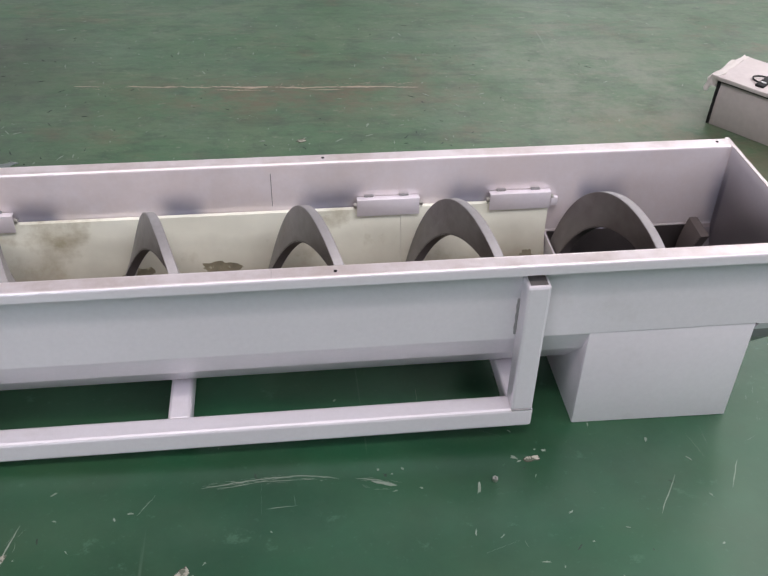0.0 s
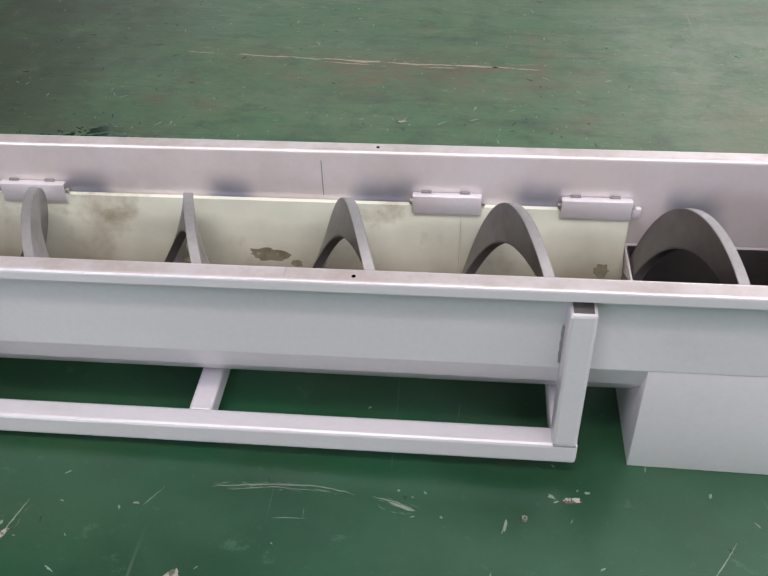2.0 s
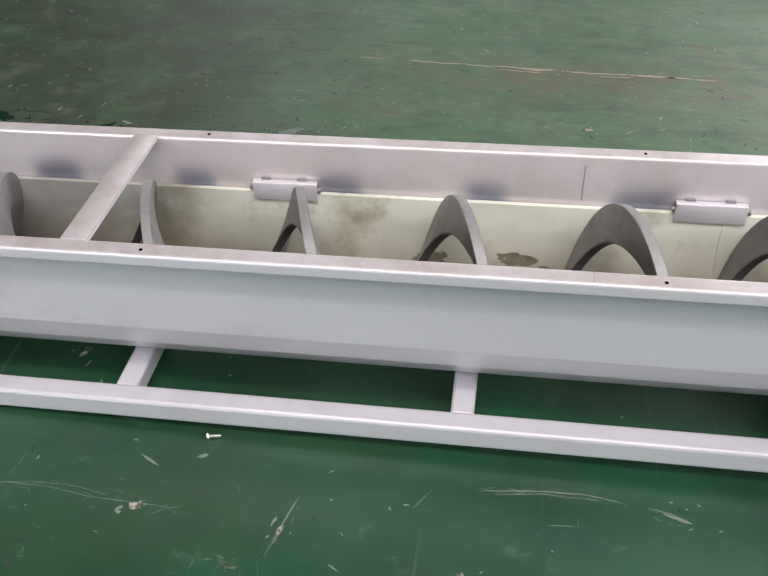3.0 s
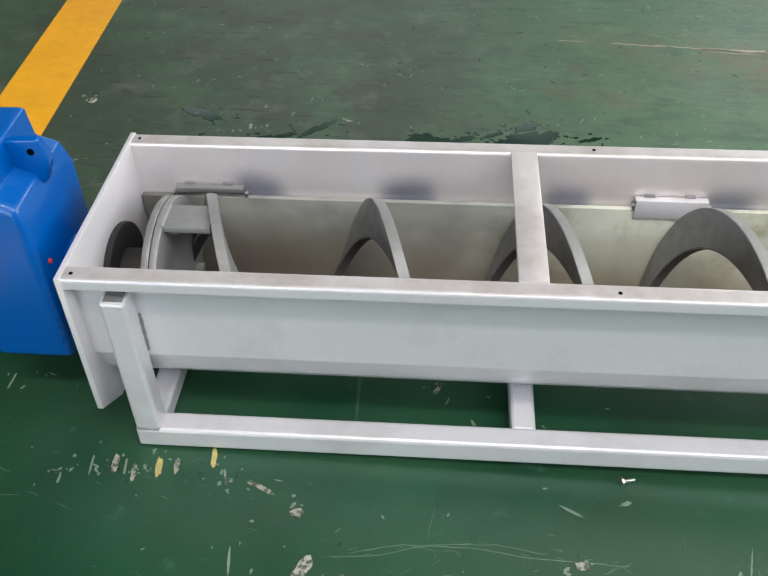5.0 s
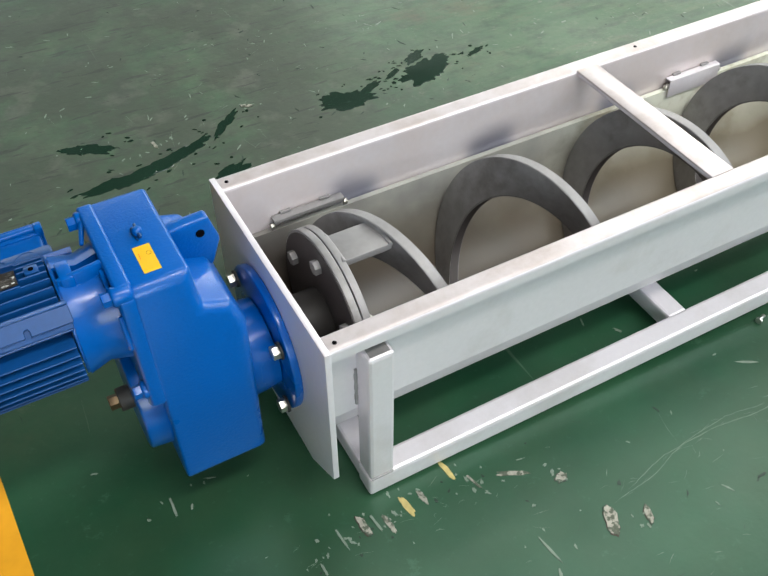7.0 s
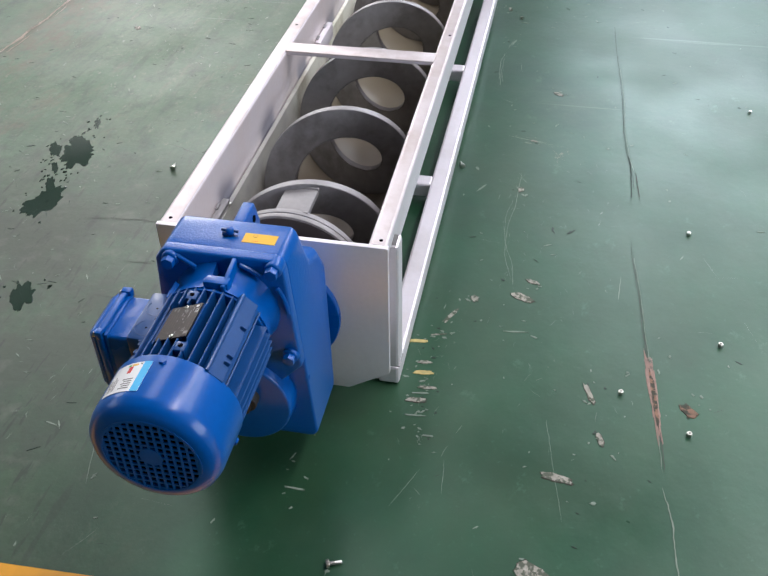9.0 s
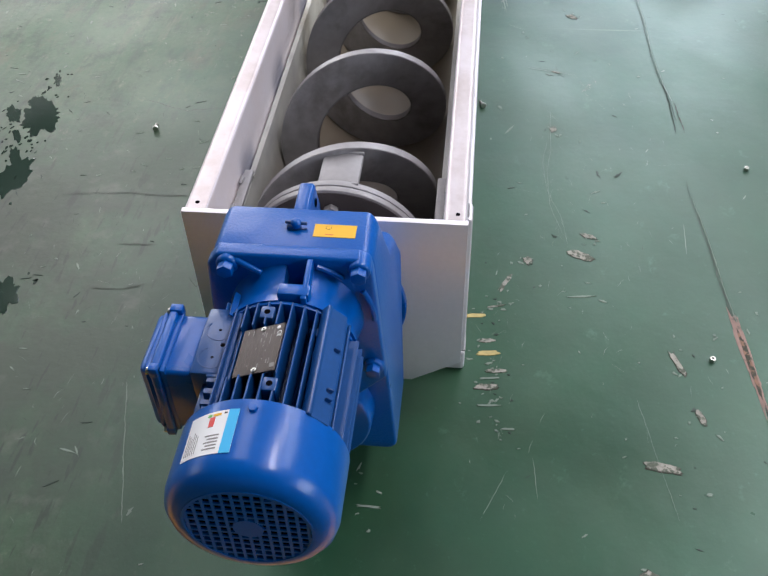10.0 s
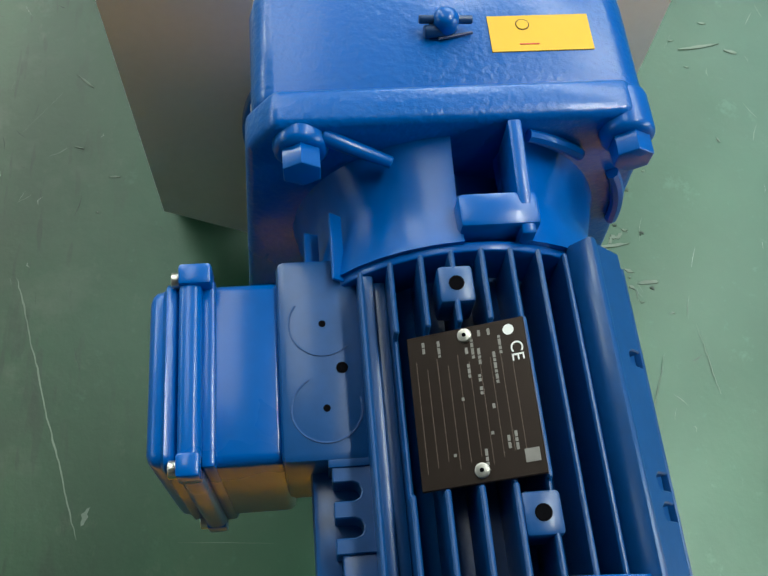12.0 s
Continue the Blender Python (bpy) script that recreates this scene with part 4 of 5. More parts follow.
        fin(MY - h, MY - math.sqrt(max(0, 0.052 ** 2 - (0.0135 * k) ** 2)) + 0.006, z - 0.0012, z + 0.0012)
    # slab-like corner rail with slots
    m = Matrix.Translation((0, MY - 0.0575, MZ + 0.0575)) @ Matrix.Rotation(radians(42), 4, "X")

    def on_corner(name, bm, parent):
        bmesh.ops.transform(bm, matrix=m, verts=bm.verts)
        return part(name, bm, M_FRAME, parent)

    outline = [(x1 + 0.006, -0.011), (x1 + 0.006, 0.013), (x0 + 0.002, 0.013), (x0 + 0.002, -0.011)]
    for sx in (-0.404, -0.391, -0.334):
        outline += [(sx - 0.0036, -0.011), (sx - 0.0036, -0.0030), (sx - 0.0018, -0.0005), (sx + 0.0018, -0.0005), (sx + 0.0036, -0.0030), (sx + 0.0036, -0.011)]
    corner = on_corner("corner_rail", prism_bm(outline, "z", 0.005, 0.012, 0.0007, 1), root)
    on_corner("rail_bed", box_bm(x0 + 0.002, x1 + 0.004, -0.018, 0.016, -0.004, 0.0056, 0.0015), corner)
    on_corner("rail_lip", box_bm(x0 + 0.002, x1 + 0.006, 0.0125, 0.0185, 0.0, 0.0150, 0.0020), corner)
    on_corner("rail_lip", box_bm(x0 + 0.002, x1 + 0.002, -0.0205, -0.0180, -0.008, 0.0085, 0.0008), corner)
    for bx, by in ((-0.312, -0.052), (-0.345, -0.053), (-0.405, -0.054)):
        bz = MZ + math.sqrt(0.086 ** 2 - (by - MY) ** 2)
        part("cast_lug", box_bm(bx - 0.006, bx + 0.006, by - 0.006, by + 0.006, bz - 0.020, bz - 0.002, 0.002), M_FRAME, root)
    for bx, by in ((-0.303, 0.009), (-0.405, -0.013)):
        bz = MZ + math.sqrt(0.089 ** 2 - (by - MY) ** 2)
        boss = part("tapped_boss", box_bm(bx - 0.009, bx + 0.009, by - 0.008, by + 0.008, bz - 0.022, bz, 0.002), M_FRAME, root)
        part("tapped_hole", cyl_bm((bx, by, bz - 0.002), (0, 0, 1), 0.0026, 0.0035, seg=14), M_HOLE, boss)
    # nameplate, tilted to the terminal box side
    mp = Matrix.Translation((-0.357, 0.0078, 0.4985)) @ Matrix.Rotation(radians(-21), 4, "X")

    def on_plate(name, bm, mat, parent):
        bmesh.ops.transform(bm, matrix=mp, verts=bm.verts)
        return part(name, bm, mat, parent)

    plate = on_plate("nameplate", box_bm(-0.034, 0.034, -0.026, 0.026, -0.001, 0.0008, 0.0004, 1), M_PLATE, root)
    tagged(plate, "dark brown metal rating plate with worn print")
    for px in (-0.029, 0.030):
        on_plate("rivet", cyl_bm((px, 0.0, 0.0), (0, 0, 1), 0.0022, 0.0032, seg=14, bevel=0.0006), M_ZINC, plate)
    for px in (-0.029, 0.030):
        on_plate("rivet_dimple", cyl_bm((px, 0.0, 0.0021), (0, 0, 1), 0.0004, 0.0009, seg=10), M_HOLE, plate)
    rnd_plate = random.Random(5)
    # ruled lines, and short worn words between them
    for row in range(10):
        py = 0.0225 - row * 0.0046
        on_plate("ruled_line", box_bm(-0.027 + 0.002 * (row % 3), 0.022 - 0.004 * (row % 2), py - 0.00014, py + 0.00014, 0.0007, 0.0009), M_RULE, plate)
    for across, down, long in ((0.14, 0.05, 0.09), (0.27, 0.06, 0.11), (0.50, 0.14, 0.06), (0.55, 0.09, 0.13), (0.60, 0.16, 0.11), (0.50, 0.25, 0.09), (0.58, 0.33, 0.05),
                               (0.58, 0.41, 0.05), (0.72, 0.20, 0.21), (0.78, 0.10, 0.12), (0.70, 0.04, 0.05), (0.62, 0.04, 0.05), (0.42, 0.46, 0.02), (0.66, 0.53, 0.03),
                               (0.62, 0.70, 0.02), (0.80, 0.72, 0.13), (0.74, 0.74, 0.08), (0.55, 0.80, 0.10), (0.87, 0.87, 0.06), (0.30, 0.80, 0.03), (0.47, 0.88, 0.03)):
        py, px = 0.026 - 0.052 * across, 0.034 - 0.068 * down
        end = px - 0.068 * long
        while px > end + 0.0008:
            w = min(rnd_plate.uniform(0.0011, 0.0030), px - end)
            on_plate("printed_bar", box_bm(px - w, px, py - 0.0006, py + 0.0006, 0.0007, 0.00095), M_PRINT, plate)
            px -= w + 0.0005
    on_plate("printed_mark", cyl_bm((0.029, -0.019, 0.0007), (0, 0, 1), 0.00025, 0.0024, seg=16), M_WHITE, plate)
    on_plate("printed_mark", box_bm(-0.0285, -0.0230, -0.0240, -0.0180, 0.0007, 0.00095), M_PRINT, plate)

    mark = bpy.data.curves.new("printed_letters", "FONT")
    mark.body, mark.size, mark.extrude = "CE", 0.0075, 0.0001
    letters = new("printed_letters", mark)
    letters_mesh = bpy.data.meshes.new_from_object(letters.evaluated_get(bpy.context.evaluated_depsgraph_get()))
    bpy.data.objects.remove(letters)
    letters_mesh.transform(mp @ Matrix.Translation((0.0235, -0.0190, 0.00105)) @ Matrix.Rotation(radians(180), 4, "Z"))
    letters_mesh.materials.append(M_WHITE)
    letters = new("printed_letters", letters_mesh)
    letters.parent = plate

    # terminal box: deep body, projecting rim with corner ears, shallow lid
    tb = part("terminal_box", box_bm(-0.366, -0.276, 0.0865, 0.126, 0.358, 0.4605, 0.005, 3), M_BLUE, root)
    taper = box_bm(-0.367, -0.275, 0.134, 0.150, 0.353, 0.465, 0.007, 3)
    for v in taper.verts:
        if v.co.y > 0.143:
            v.co.x = -0.321 + (v.co.x + 0.321) * 0.95
            v.co.z = 0.409 + (v.co.z - 0.409) * 0.95
    part("box_lid", taper, M_BLUE, tb)
    part("lid_rim", box_bm(-0.372, -0.270, 0.1245, 0.135, 0.348, 0.4695, 0.0035, 3), M_BLUE, tb)
    part("body_lip", box_bm(-0.367, -0.2745, 0.1185, 0.1255, 0.353, 0.4635, 0.002), M_BLUE, tb)
    for bx, out in ((-0.367, -1), (-0.275, 1)):
        for bz, up in ((0.355, -1), (0.463, 1)):
            ear = box_bm(bx - 0.0055, bx + 0.0055, 0.1195 if out > 0 else 0.1245, 0.1352, bz - 0.006, bz + 0.0085 if up > 0 else bz + 0.006, 0.0018, 2)
            part("lid_ear", ear, M_BLUE, tb)
            part("lid_screw", cyl_bm((bx, 0.1350, bz), (0, 1, 0), 0.004, 0.0042, seg=14, bevel=0.0006), M_ZINC, tb)
    # cable gland plugs under the box
    for bx in (-0.340, -0.303):
        part("gland_plug", hex_bm((bx, 0.106, 0.359), (0, 0, -1), 0.008, 0.022), M_NAVY, tb)
    # flat saddle between box and barrel with moulded discs
    sad = part("box_saddle", box_bm(-0.369, -0.268, 0.048, 0.0895, 0.398, 0.4665, 0.004), M_FRAME, root)
    tail = part("saddle_tail", box_bm(x0, -0.366, 0.048, 0.0775, 0.398, 0.4480, 0.003), M_FRAME, root)
    outline = [(-0.371, 0.048), (-0.371, 0.068)]
    for sx in (-0.382, -0.3977):
        outline += [(sx + dx, y) for dx, y in ((0.0042, 0.068), (0.0042, 0.0592), (0.003, 0.0566), (0.0, 0.0554), (-0.003, 0.0566), (-0.0042, 0.0592), (-0.0042, 0.068))]
    outline += [(-0.4087, 0.068), (-0.4087, 0.048)]
    part("notched_plate", prism_bm(outline, "z", 0.4470, 0.4640, 0.0005, 1), M_FRAME, tail)
    part("tail_step", box_bm(-0.3715, -0.3640, 0.048, 0.0695, 0.4470, 0.4652, 0.0008), M_FRAME, tail)
    part("tail_step", box_bm(x0, -0.4080, 0.048, 0.0655, 0.4470, 0.4622, 0.0008), M_FRAME, tail)
    rail = part("saddle_rail", box_bm(x0, -0.284, 0.0435, 0.0492, 0.440, 0.4775, 0.0015), M_FRAME, root)
    part("rail_step", box_bm(x0, -0.286, 0.0375, 0.0440, 0.440, 0.4735, 0.0015), M_FRAME, rail)

    def raised_ring(cx, cy, q0, q1, a0, a1, z, name, parent, n=28):
        """A low curved bead standing on a flat casting."""
        ring = bmesh.new()
        loops = [[ring.verts.new((cx + q * math.cos(a), cy + q * math.sin(a), h)) for a in (a0 + (a1 - a0) * k / n for k in range(n + 1))] for q, h in ((q0, z), (q0, z + 0.0006), (q1, z + 0.0006), (q1, z))]
        for p, q in zip(loops, loops[1:] + loops[:1]):
            for k in range(n):
                ring.faces.new((p[k], p[k + 1], q[k + 1], q[k]))
        part(name, ring, M_FRAME, parent)

    for sx, a0, a1 in ((-0.303, 0.9, 3.9), (-0.3445, 0.5, 5.0)):
        raised_ring(sx, 0.0685, 0.0163, 0.0155, a0, a1, 0.4664, "knockout", sad)
        part("dimple", cyl_bm((sx, 0.0685, 0.4657), (0, 0, 1), 0.0011, 0.0017, seg=12), M_HOLE, sad)
    part("dimple", cyl_bm((-0.3255, 0.0605, 0.4657), (0, 0, 1), 0.0012, 0.0028, seg=12), M_HOLE, sad)

    # fan cowl with grille
    c0, c1, r = -0.5245, -0.430, 0.0925
    b = bmesh.new()
    ringpts = [(c1, r - 0.0016), (c1, r), (c0 + 0.024, r), (c0 + 0.012, r - 0.003), (c0 + 0.003, r - 0.011), (c0, r - 0.020), (c0, r - 0.026), (c0 + 0.002, r - 0.026), (c0 + 0.016, r - 0.008), (c0 + 0.03, r - 0.0016)]
    seg = 72
    loops = [[b.verts.new((x, MY + q * math.cos(2 * math.pi * k / seg), MZ + q * math.sin(2 * math.pi * k / seg))) for k in range(seg)] for x, q in ringpts]
    for p, q in zip(loops, loops[1:] + loops[:1]):
        for k in range(seg):
            b.faces.new((p[k], p[(k + 1) % seg], q[(k + 1) % seg], q[k]))
    cowl = part("fan_cowl", b, M_BLUE, root)
    g = bmesh.new()
    gr = r - 0.024
    for k in range(-6, 7):
        u = 0.0105 * k
        h = math.sqrt(max(1e-6, gr * gr - u * u))
        box_bm(c0, c0 + 0.002, MY + u - 0.0016, MY + u + 0.0016, MZ - h, MZ + h, bm=g)
        box_bm(c0 + 0.0003, c0 + 0.0023, MY - h, MY + h, MZ + u - 0.0016, MZ + u + 0.0016, bm=g)
    part("grille", g, M_BLUE, cowl)
    ringg = bmesh.new()
    loops = [[ringg.verts.new((x, MY + q * math.cos(2 * math.pi * k / 48), MZ + q * math.sin(2 * math.pi * k / 48))) for k in range(48)] for x, q in ((c0 - 0.0008, gr + 0.001), (c0 - 0.0008, gr - 0.0025), (c0 + 0.002, gr - 0.0025), (c0 + 0.002, gr + 0.001))]
    for p, q in zip(loops, loops[1:] + loops[:1]):
        for k in range(48):
            ringg.faces.new((p[k], p[(k + 1) % 48], q[(k + 1) % 48], q[k]))
    part("grille_ring", ringg, M_BLUE, cowl)
    part("grille_hub", cyl_bm((c0 - 0.0005, MY, MZ), (1, 0, 0), 0.003, 0.016, seg=32), M_BLUE, cowl)
    # black disc stands in for the unlit inside of the cowl
    part("cowl_dark", cyl_bm((c0 + 0.028, MY, MZ), (1, 0, 0), 0.002, r - 0.004, seg=48), M_HOLE, cowl)
    for w in (90, 210, 330):
        y, z = math.cos(radians(w)), math.sin(radians(w))
        part("cowl_screw", hex_bm((c1 - 0.012, MY + (r - 0.003) * y, MZ + (r - 0.003) * z), (0, y, z), 0.007, 0.009), M_BLUE, cowl)

    # paper sticker wrapped on the cowl
    def wrap(x0, x1, w0, w1, lift, mat, name, parent):
        b = bmesh.new()
        n = 10
        prev = None
        for k in range(n + 1):
            w = radians(w0 + (w1 - w0) * k / n)
            row = [b.verts.new((x, MY + (r + q) * math.cos(w), MZ + (r + q) * math.sin(w))) for x, q in ((x0, lift), (x1, lift), (x1, lift - 0.0004), (x0, lift - 0.0004))]
            if prev:
                for i in range(4):
                    b.faces.new((prev[i], prev[(i + 1) % 4], row[(i + 1) % 4], row[i]))
            else:
                b.faces.new(row)
            prev = row
        b.faces.new(prev[::-1])
        return part(name, b, mat, parent)

    st = wrap(-0.496, -0.443, 82, 44, 0.0006, M_WHITE, "paper_sticker", cowl)
    tagged(st, "white and cyan printed paper sticker")
    wrap(-0.4962, -0.4428, 82, 75, 0.0009, M_CYAN, "cyan_band", st)
    wrap(-0.462, -0.450, 66, 62, 0.0009, M_RED, "printed_bar", st)
    wrap(-0.449, -0.446, 70, 64, 0.0009, M_YELLOW, "printed_bar", st)
    wrap(-0.449, -0.446, 63, 60, 0.0009, M_GREEN, "printed_bar", st)
    wrap(-0.4475, -0.4455, 74, 72, 0.0009, M_BLACK, "printed_bar", st)
    for k in range(6):
        wrap(-0.491, -0.470 + 0.003 * (k % 3), 56 - 1.8 * k, 55.6 - 1.8 * k, 0.0009, M_PRINT, "printed_bar", st)
    for k in range(5):
        wrap(-0.490 + 0.004 * k, -0.4885 + 0.004 * k, 72, 62 + 2 * (k % 2), 0.0009, M_PRINT, "printed_bar", st)
    return root


lean(gearmotor(), RISE)


# ---- floor marks, water and small litter ----
def blob_bm(cx, cy, rx, ry, turn, seed, rough=0.35, n=40, z=0.0012, bm=None, blunt=1.0, frill=0.6):
    """A flat ragged patch with a short skirt down to the floor."""
    b = bmesh.new() if bm is None else bm
    c, s = math.cos(radians(turn)), math.sin(radians(turn))
    top, low = [], []
    for k in range(n):
        w = 2 * math.pi * k / n
        q = 1 + rough * (noise.noise((2.0 * math.cos(w) + seed * 7.3, 2.0 * math.sin(w), seed)) + frill * noise.noise((6 * math.cos(w), 6 * math.sin(w) + seed * 3.1, seed)))
        u = rx * q * math.copysign(abs(math.cos(w)) ** blunt, math.cos(w))
        v = ry * q * math.copysign(abs(math.sin(w)) ** blunt, math.sin(w))
        x, y = cx + c * u - s * v, cy + s * u + c * v
        top.append(b.verts.new((x, y, z)))
        low.append(b.verts.new((cx + (x - cx) * 1.04, cy + (y - cy) * 1.04, 0.0)))
    b.faces.new(top)
    for k in range(n):
        j = (k + 1) % n
        b.faces.new((low[k], low[j], top[j], top[k]))
    return b


# bare or painted patches: x, y, half length, half width, turn, material
FRONT_PATCHES = (
    (-0.018, -0.264, 0.026, 0.0025, 95, M_SCRATCH), (0.024, -0.261, 0.025, 0.008, 95, M_CHIP), (0.044, -0.265, 0.022, 0.003, 97, M_SCRATCH),
    (0.062, -0.277, 0.024, 0.006, 98, M_CHIP), (0.104, -0.261, 0.026, 0.008, 96, M_CHIP_YELLOW), (0.135, -0.259, 0.018, 0.006, 97, M_CHIP),
    (0.198, -0.234, 0.026, 0.007, 98, M_CHIP_YELLOW), (0.227, -0.276, 0.022, 0.003, 105, M_CHIP), (0.363, -0.338, 0.014, 0.010, 20, M_CHIP),
    (0.387, -0.444, 0.032, 0.015, 60, M_CHIP), (0.449, -0.464, 0.020, 0.008, 70, M_CHIP), (0.266, -0.438, 0.030, 0.003, 98, M_SCRATCH),
)
FLOOR_PATCHES = (
    (0.295, -0.293, 0.034, 0.006, -25, M_CHIP), (-0.122, -0.546, 0.036, 0.011, 82, M_CHIP), (-0.334, -0.516, 0.034, 0.026, 70, M_CHIP),
    (-0.014, -0.624, 0.020, 0.007, 15, M_CHIP), (0.105, -0.601, 0.035, 0.007, 20, M_CHIP), (0.094, -0.794, 0.026, 0.016, 40, M_RUST),
    (0.842, -0.405, 0.013, 0.010, 0, M_CHIP), (1.418, -0.478, 0.020, 0.012, 50, M_CHIP), (2.087, -0.266, 0.020, 0.008, 10, M_CHIP),
    (1.681, 1.059, 0.018, 0.014, 30, M_CHIP), (-0.418, 0.984, 0.020, 0.014, 80, M_CHIP), (0.318, 0.933, 0.020, 0.007, -25, M_CHIP),
)
FAR_PATCHES = (
    (1.108, -0.421, 0.014, 0.006, 70, M_CHIP), (1.788, -0.306, 0.028, 0.004, -18, M_SCRATCH), (-0.066, -0.298, 0.014, 0.003, 92, M_SCRATCH),
    (0.118, -0.729, 0.092, 0.0062, -176, M_RUST), (0.597, -0.038, 0.020, 0.006, 60, M_CHIP), (-0.236, -0.081, 0.024, 0.003, 88, M_SCRATCH),
    (0.057, 0.881, 0.020, 0.006, 95, M_CHIP),
)
for k, (px, py, a, c, turn, mat) in enumerate(FRONT_PATCHES + FLOOR_PATCHES + FAR_PATCHES):
    part("paint_chip", blob_bm(px, py, 0.77 * a, 0.70 * c, turn, k + 1, 0.34, 30, blunt=0.7), mat, FLOOR, smooth=False)
    if mat is M_CHIP and c > 0.0065:
        part("chip_rim", blob_bm(px - 0.001, py - 0.0005, 0.77 * a + 0.0012, 0.70 * c + 0.0012, turn, k + 1, 0.40, 30, 0.0007, blunt=0.7), M_RIM, FLOOR, smooth=False)


part("paint_chip", blob_bm(0.122, -0.728, 0.105, 0.0090, -176, 71, 0.55, 44, 0.0006, blunt=0.8), M_PINK, FLOOR, smooth=False)


def streak_bm(points, width, seed, bm=None, z=0.001, sway=0.9):
    """A thin uneven line along points on the floor."""
    b = bmesh.new() if bm is None else bm
    rnd = random.Random(seed)
    pts = []
    for (ax, ay), (cx, cy) in zip(points, points[1:]):
        n = max(2, int(math.hypot(cx - ax, cy - ay) / 0.03))
        pts += [(ax + (cx - ax) * k / n, ay + (cy - ay) * k / n) for k in range(n)]
    pts.append(points[-1])
    prev = None
    for i, (x, y) in enumerate(pts):
        nx, ny = pts[min(i + 1, len(pts) - 1)][0] - pts[max(i - 1, 0)][0], pts[min(i + 1, len(pts) - 1)][1] - pts[max(i - 1, 0)][1]
        ln = math.hypot(nx, ny) or 1
        nx, ny = -ny / ln, nx / ln
        taper = min(1, (i + 0.3) / 3, (len(pts) - i - 0.7) / 3)
        j, w = rnd.uniform(-1, 1) * width * sway, width * taper * rnd.uniform(0.35, 1.2)
        row = [b.verts.new((x + nx * (j + q), y + ny * (j + q), z)) for q in (-w / 2, w / 2)]
        if prev:
            b.faces.new((prev[0], prev[1], row[1], row[0]))
        prev = row
    return b


def jagged_bm(points, width, seed, wander=1.0, step=0.006, z=0.0011):
    """A hairline that wanders finely about a line on the floor, swelling and thinning."""
    b = bmesh.new()
    r = random.Random(seed)
    pts = []
    for (ax, ay), (cx, cy) in zip(points, points[1:]):
        n = max(2, int(math.hypot(cx - ax, cy - ay) / step))
        pts += [(ax + (cx - ax) * k / n, ay + (cy - ay) * k / n) for k in range(n)]
    pts.append(points[-1])
    prev, last = None, len(pts) - 1
    for k, (x, y) in enumerate(pts):
        (ax, ay), (cx, cy) = pts[max(k - 1, 0)], pts[min(k + 1, last)]
        d = math.hypot(cx - ax, cy - ay) or 1
        nx, ny = -(cy - ay) / d, (cx - ax) / d
        off = wander * (0.0030 * noise.noise((k * 0.11, seed, 0.3)) + 0.0016 * noise.noise((k * 0.45, seed, 7.1)) + 0.0006 * r.uniform(-1, 1))
        w = width * (0.55 + 0.9 * abs(noise.noise((k * 0.2, seed * 1.7, 2.0)))) * min(1, (k + 0.5) / 4, (last - k + 0.5) / 4)
        row = [b.verts.new((x + nx * (off + q), y + ny * (off + q), z)) for q in (-w / 2, w / 2)]
        if prev:
            b.faces.new((prev[0], prev[1], row[1], row[0]))
        prev = row
    return b


CRACK_FAR = ((1.980, -0.650), (1.860, -0.653), (1.621, -0.665), (1.409, -0.675), (1.218, -0.676), (1.061, -0.687), (0.968, -0.700), (0.892, -0.703))
CRACK_NEAR = ((0.589, -0.693), (0.464, -0.703), (0.384, -0.709), (0.276, -0.714), (0.214, -0.722))
CRACK_END = ((0.030, -0.736), (-0.031, -0.740), (-0.074, -0.741))
CRACK_PALE = ((-0.109, -0.736), (-0.148, -0.746), (-0.196, -0.751), (-0.242, -0.750), (-0.301, -0.756), (-0.356, -0.762), (-0.45, -0.77))
for k, (pts, wide, mat) in enumerate((
    (CRACK_FAR, 0.0022, M_CRACK), (((1.069, -0.690), (0.989, -0.695), (0.892, -0.695), (0.838, -0.693)), 0.0038, M_CRACK), (((0.985, -0.706), (0.900, -0.712), (0.845, -0.716)), 0.0030, M_RIM),
    (CRACK_NEAR, 0.0020, M_SEAM), (((0.66, -0.690), (0.589, -0.693)), 0.0016, M_CRACK), (CRACK_END, 0.0026, M_SEAM), (CRACK_PALE, 0.0030, M_SCRATCH),
    (((0.505, 0.690), (0.521, 0.562), (0.517, 0.451), (0.516, 0.400)), 0.0026, M_SEAM), (((0.350, 0.525), (0.352, 0.430)), 0.0026, M_SEAM), (((0.213, 0.540), (0.215, 0.470), (0.235, 0.420)), 0.0022, M_SEAM),
    (((0.90, 0.62), (0.86, 0.50), (0.88, 0.40)), 0.0022, M_SEAM),
)):
    part("floor_crack", jagged_bm(pts, wide, 3 + k, 1.0 if k < 7 else 2.2), mat, FLOOR, smooth=False)
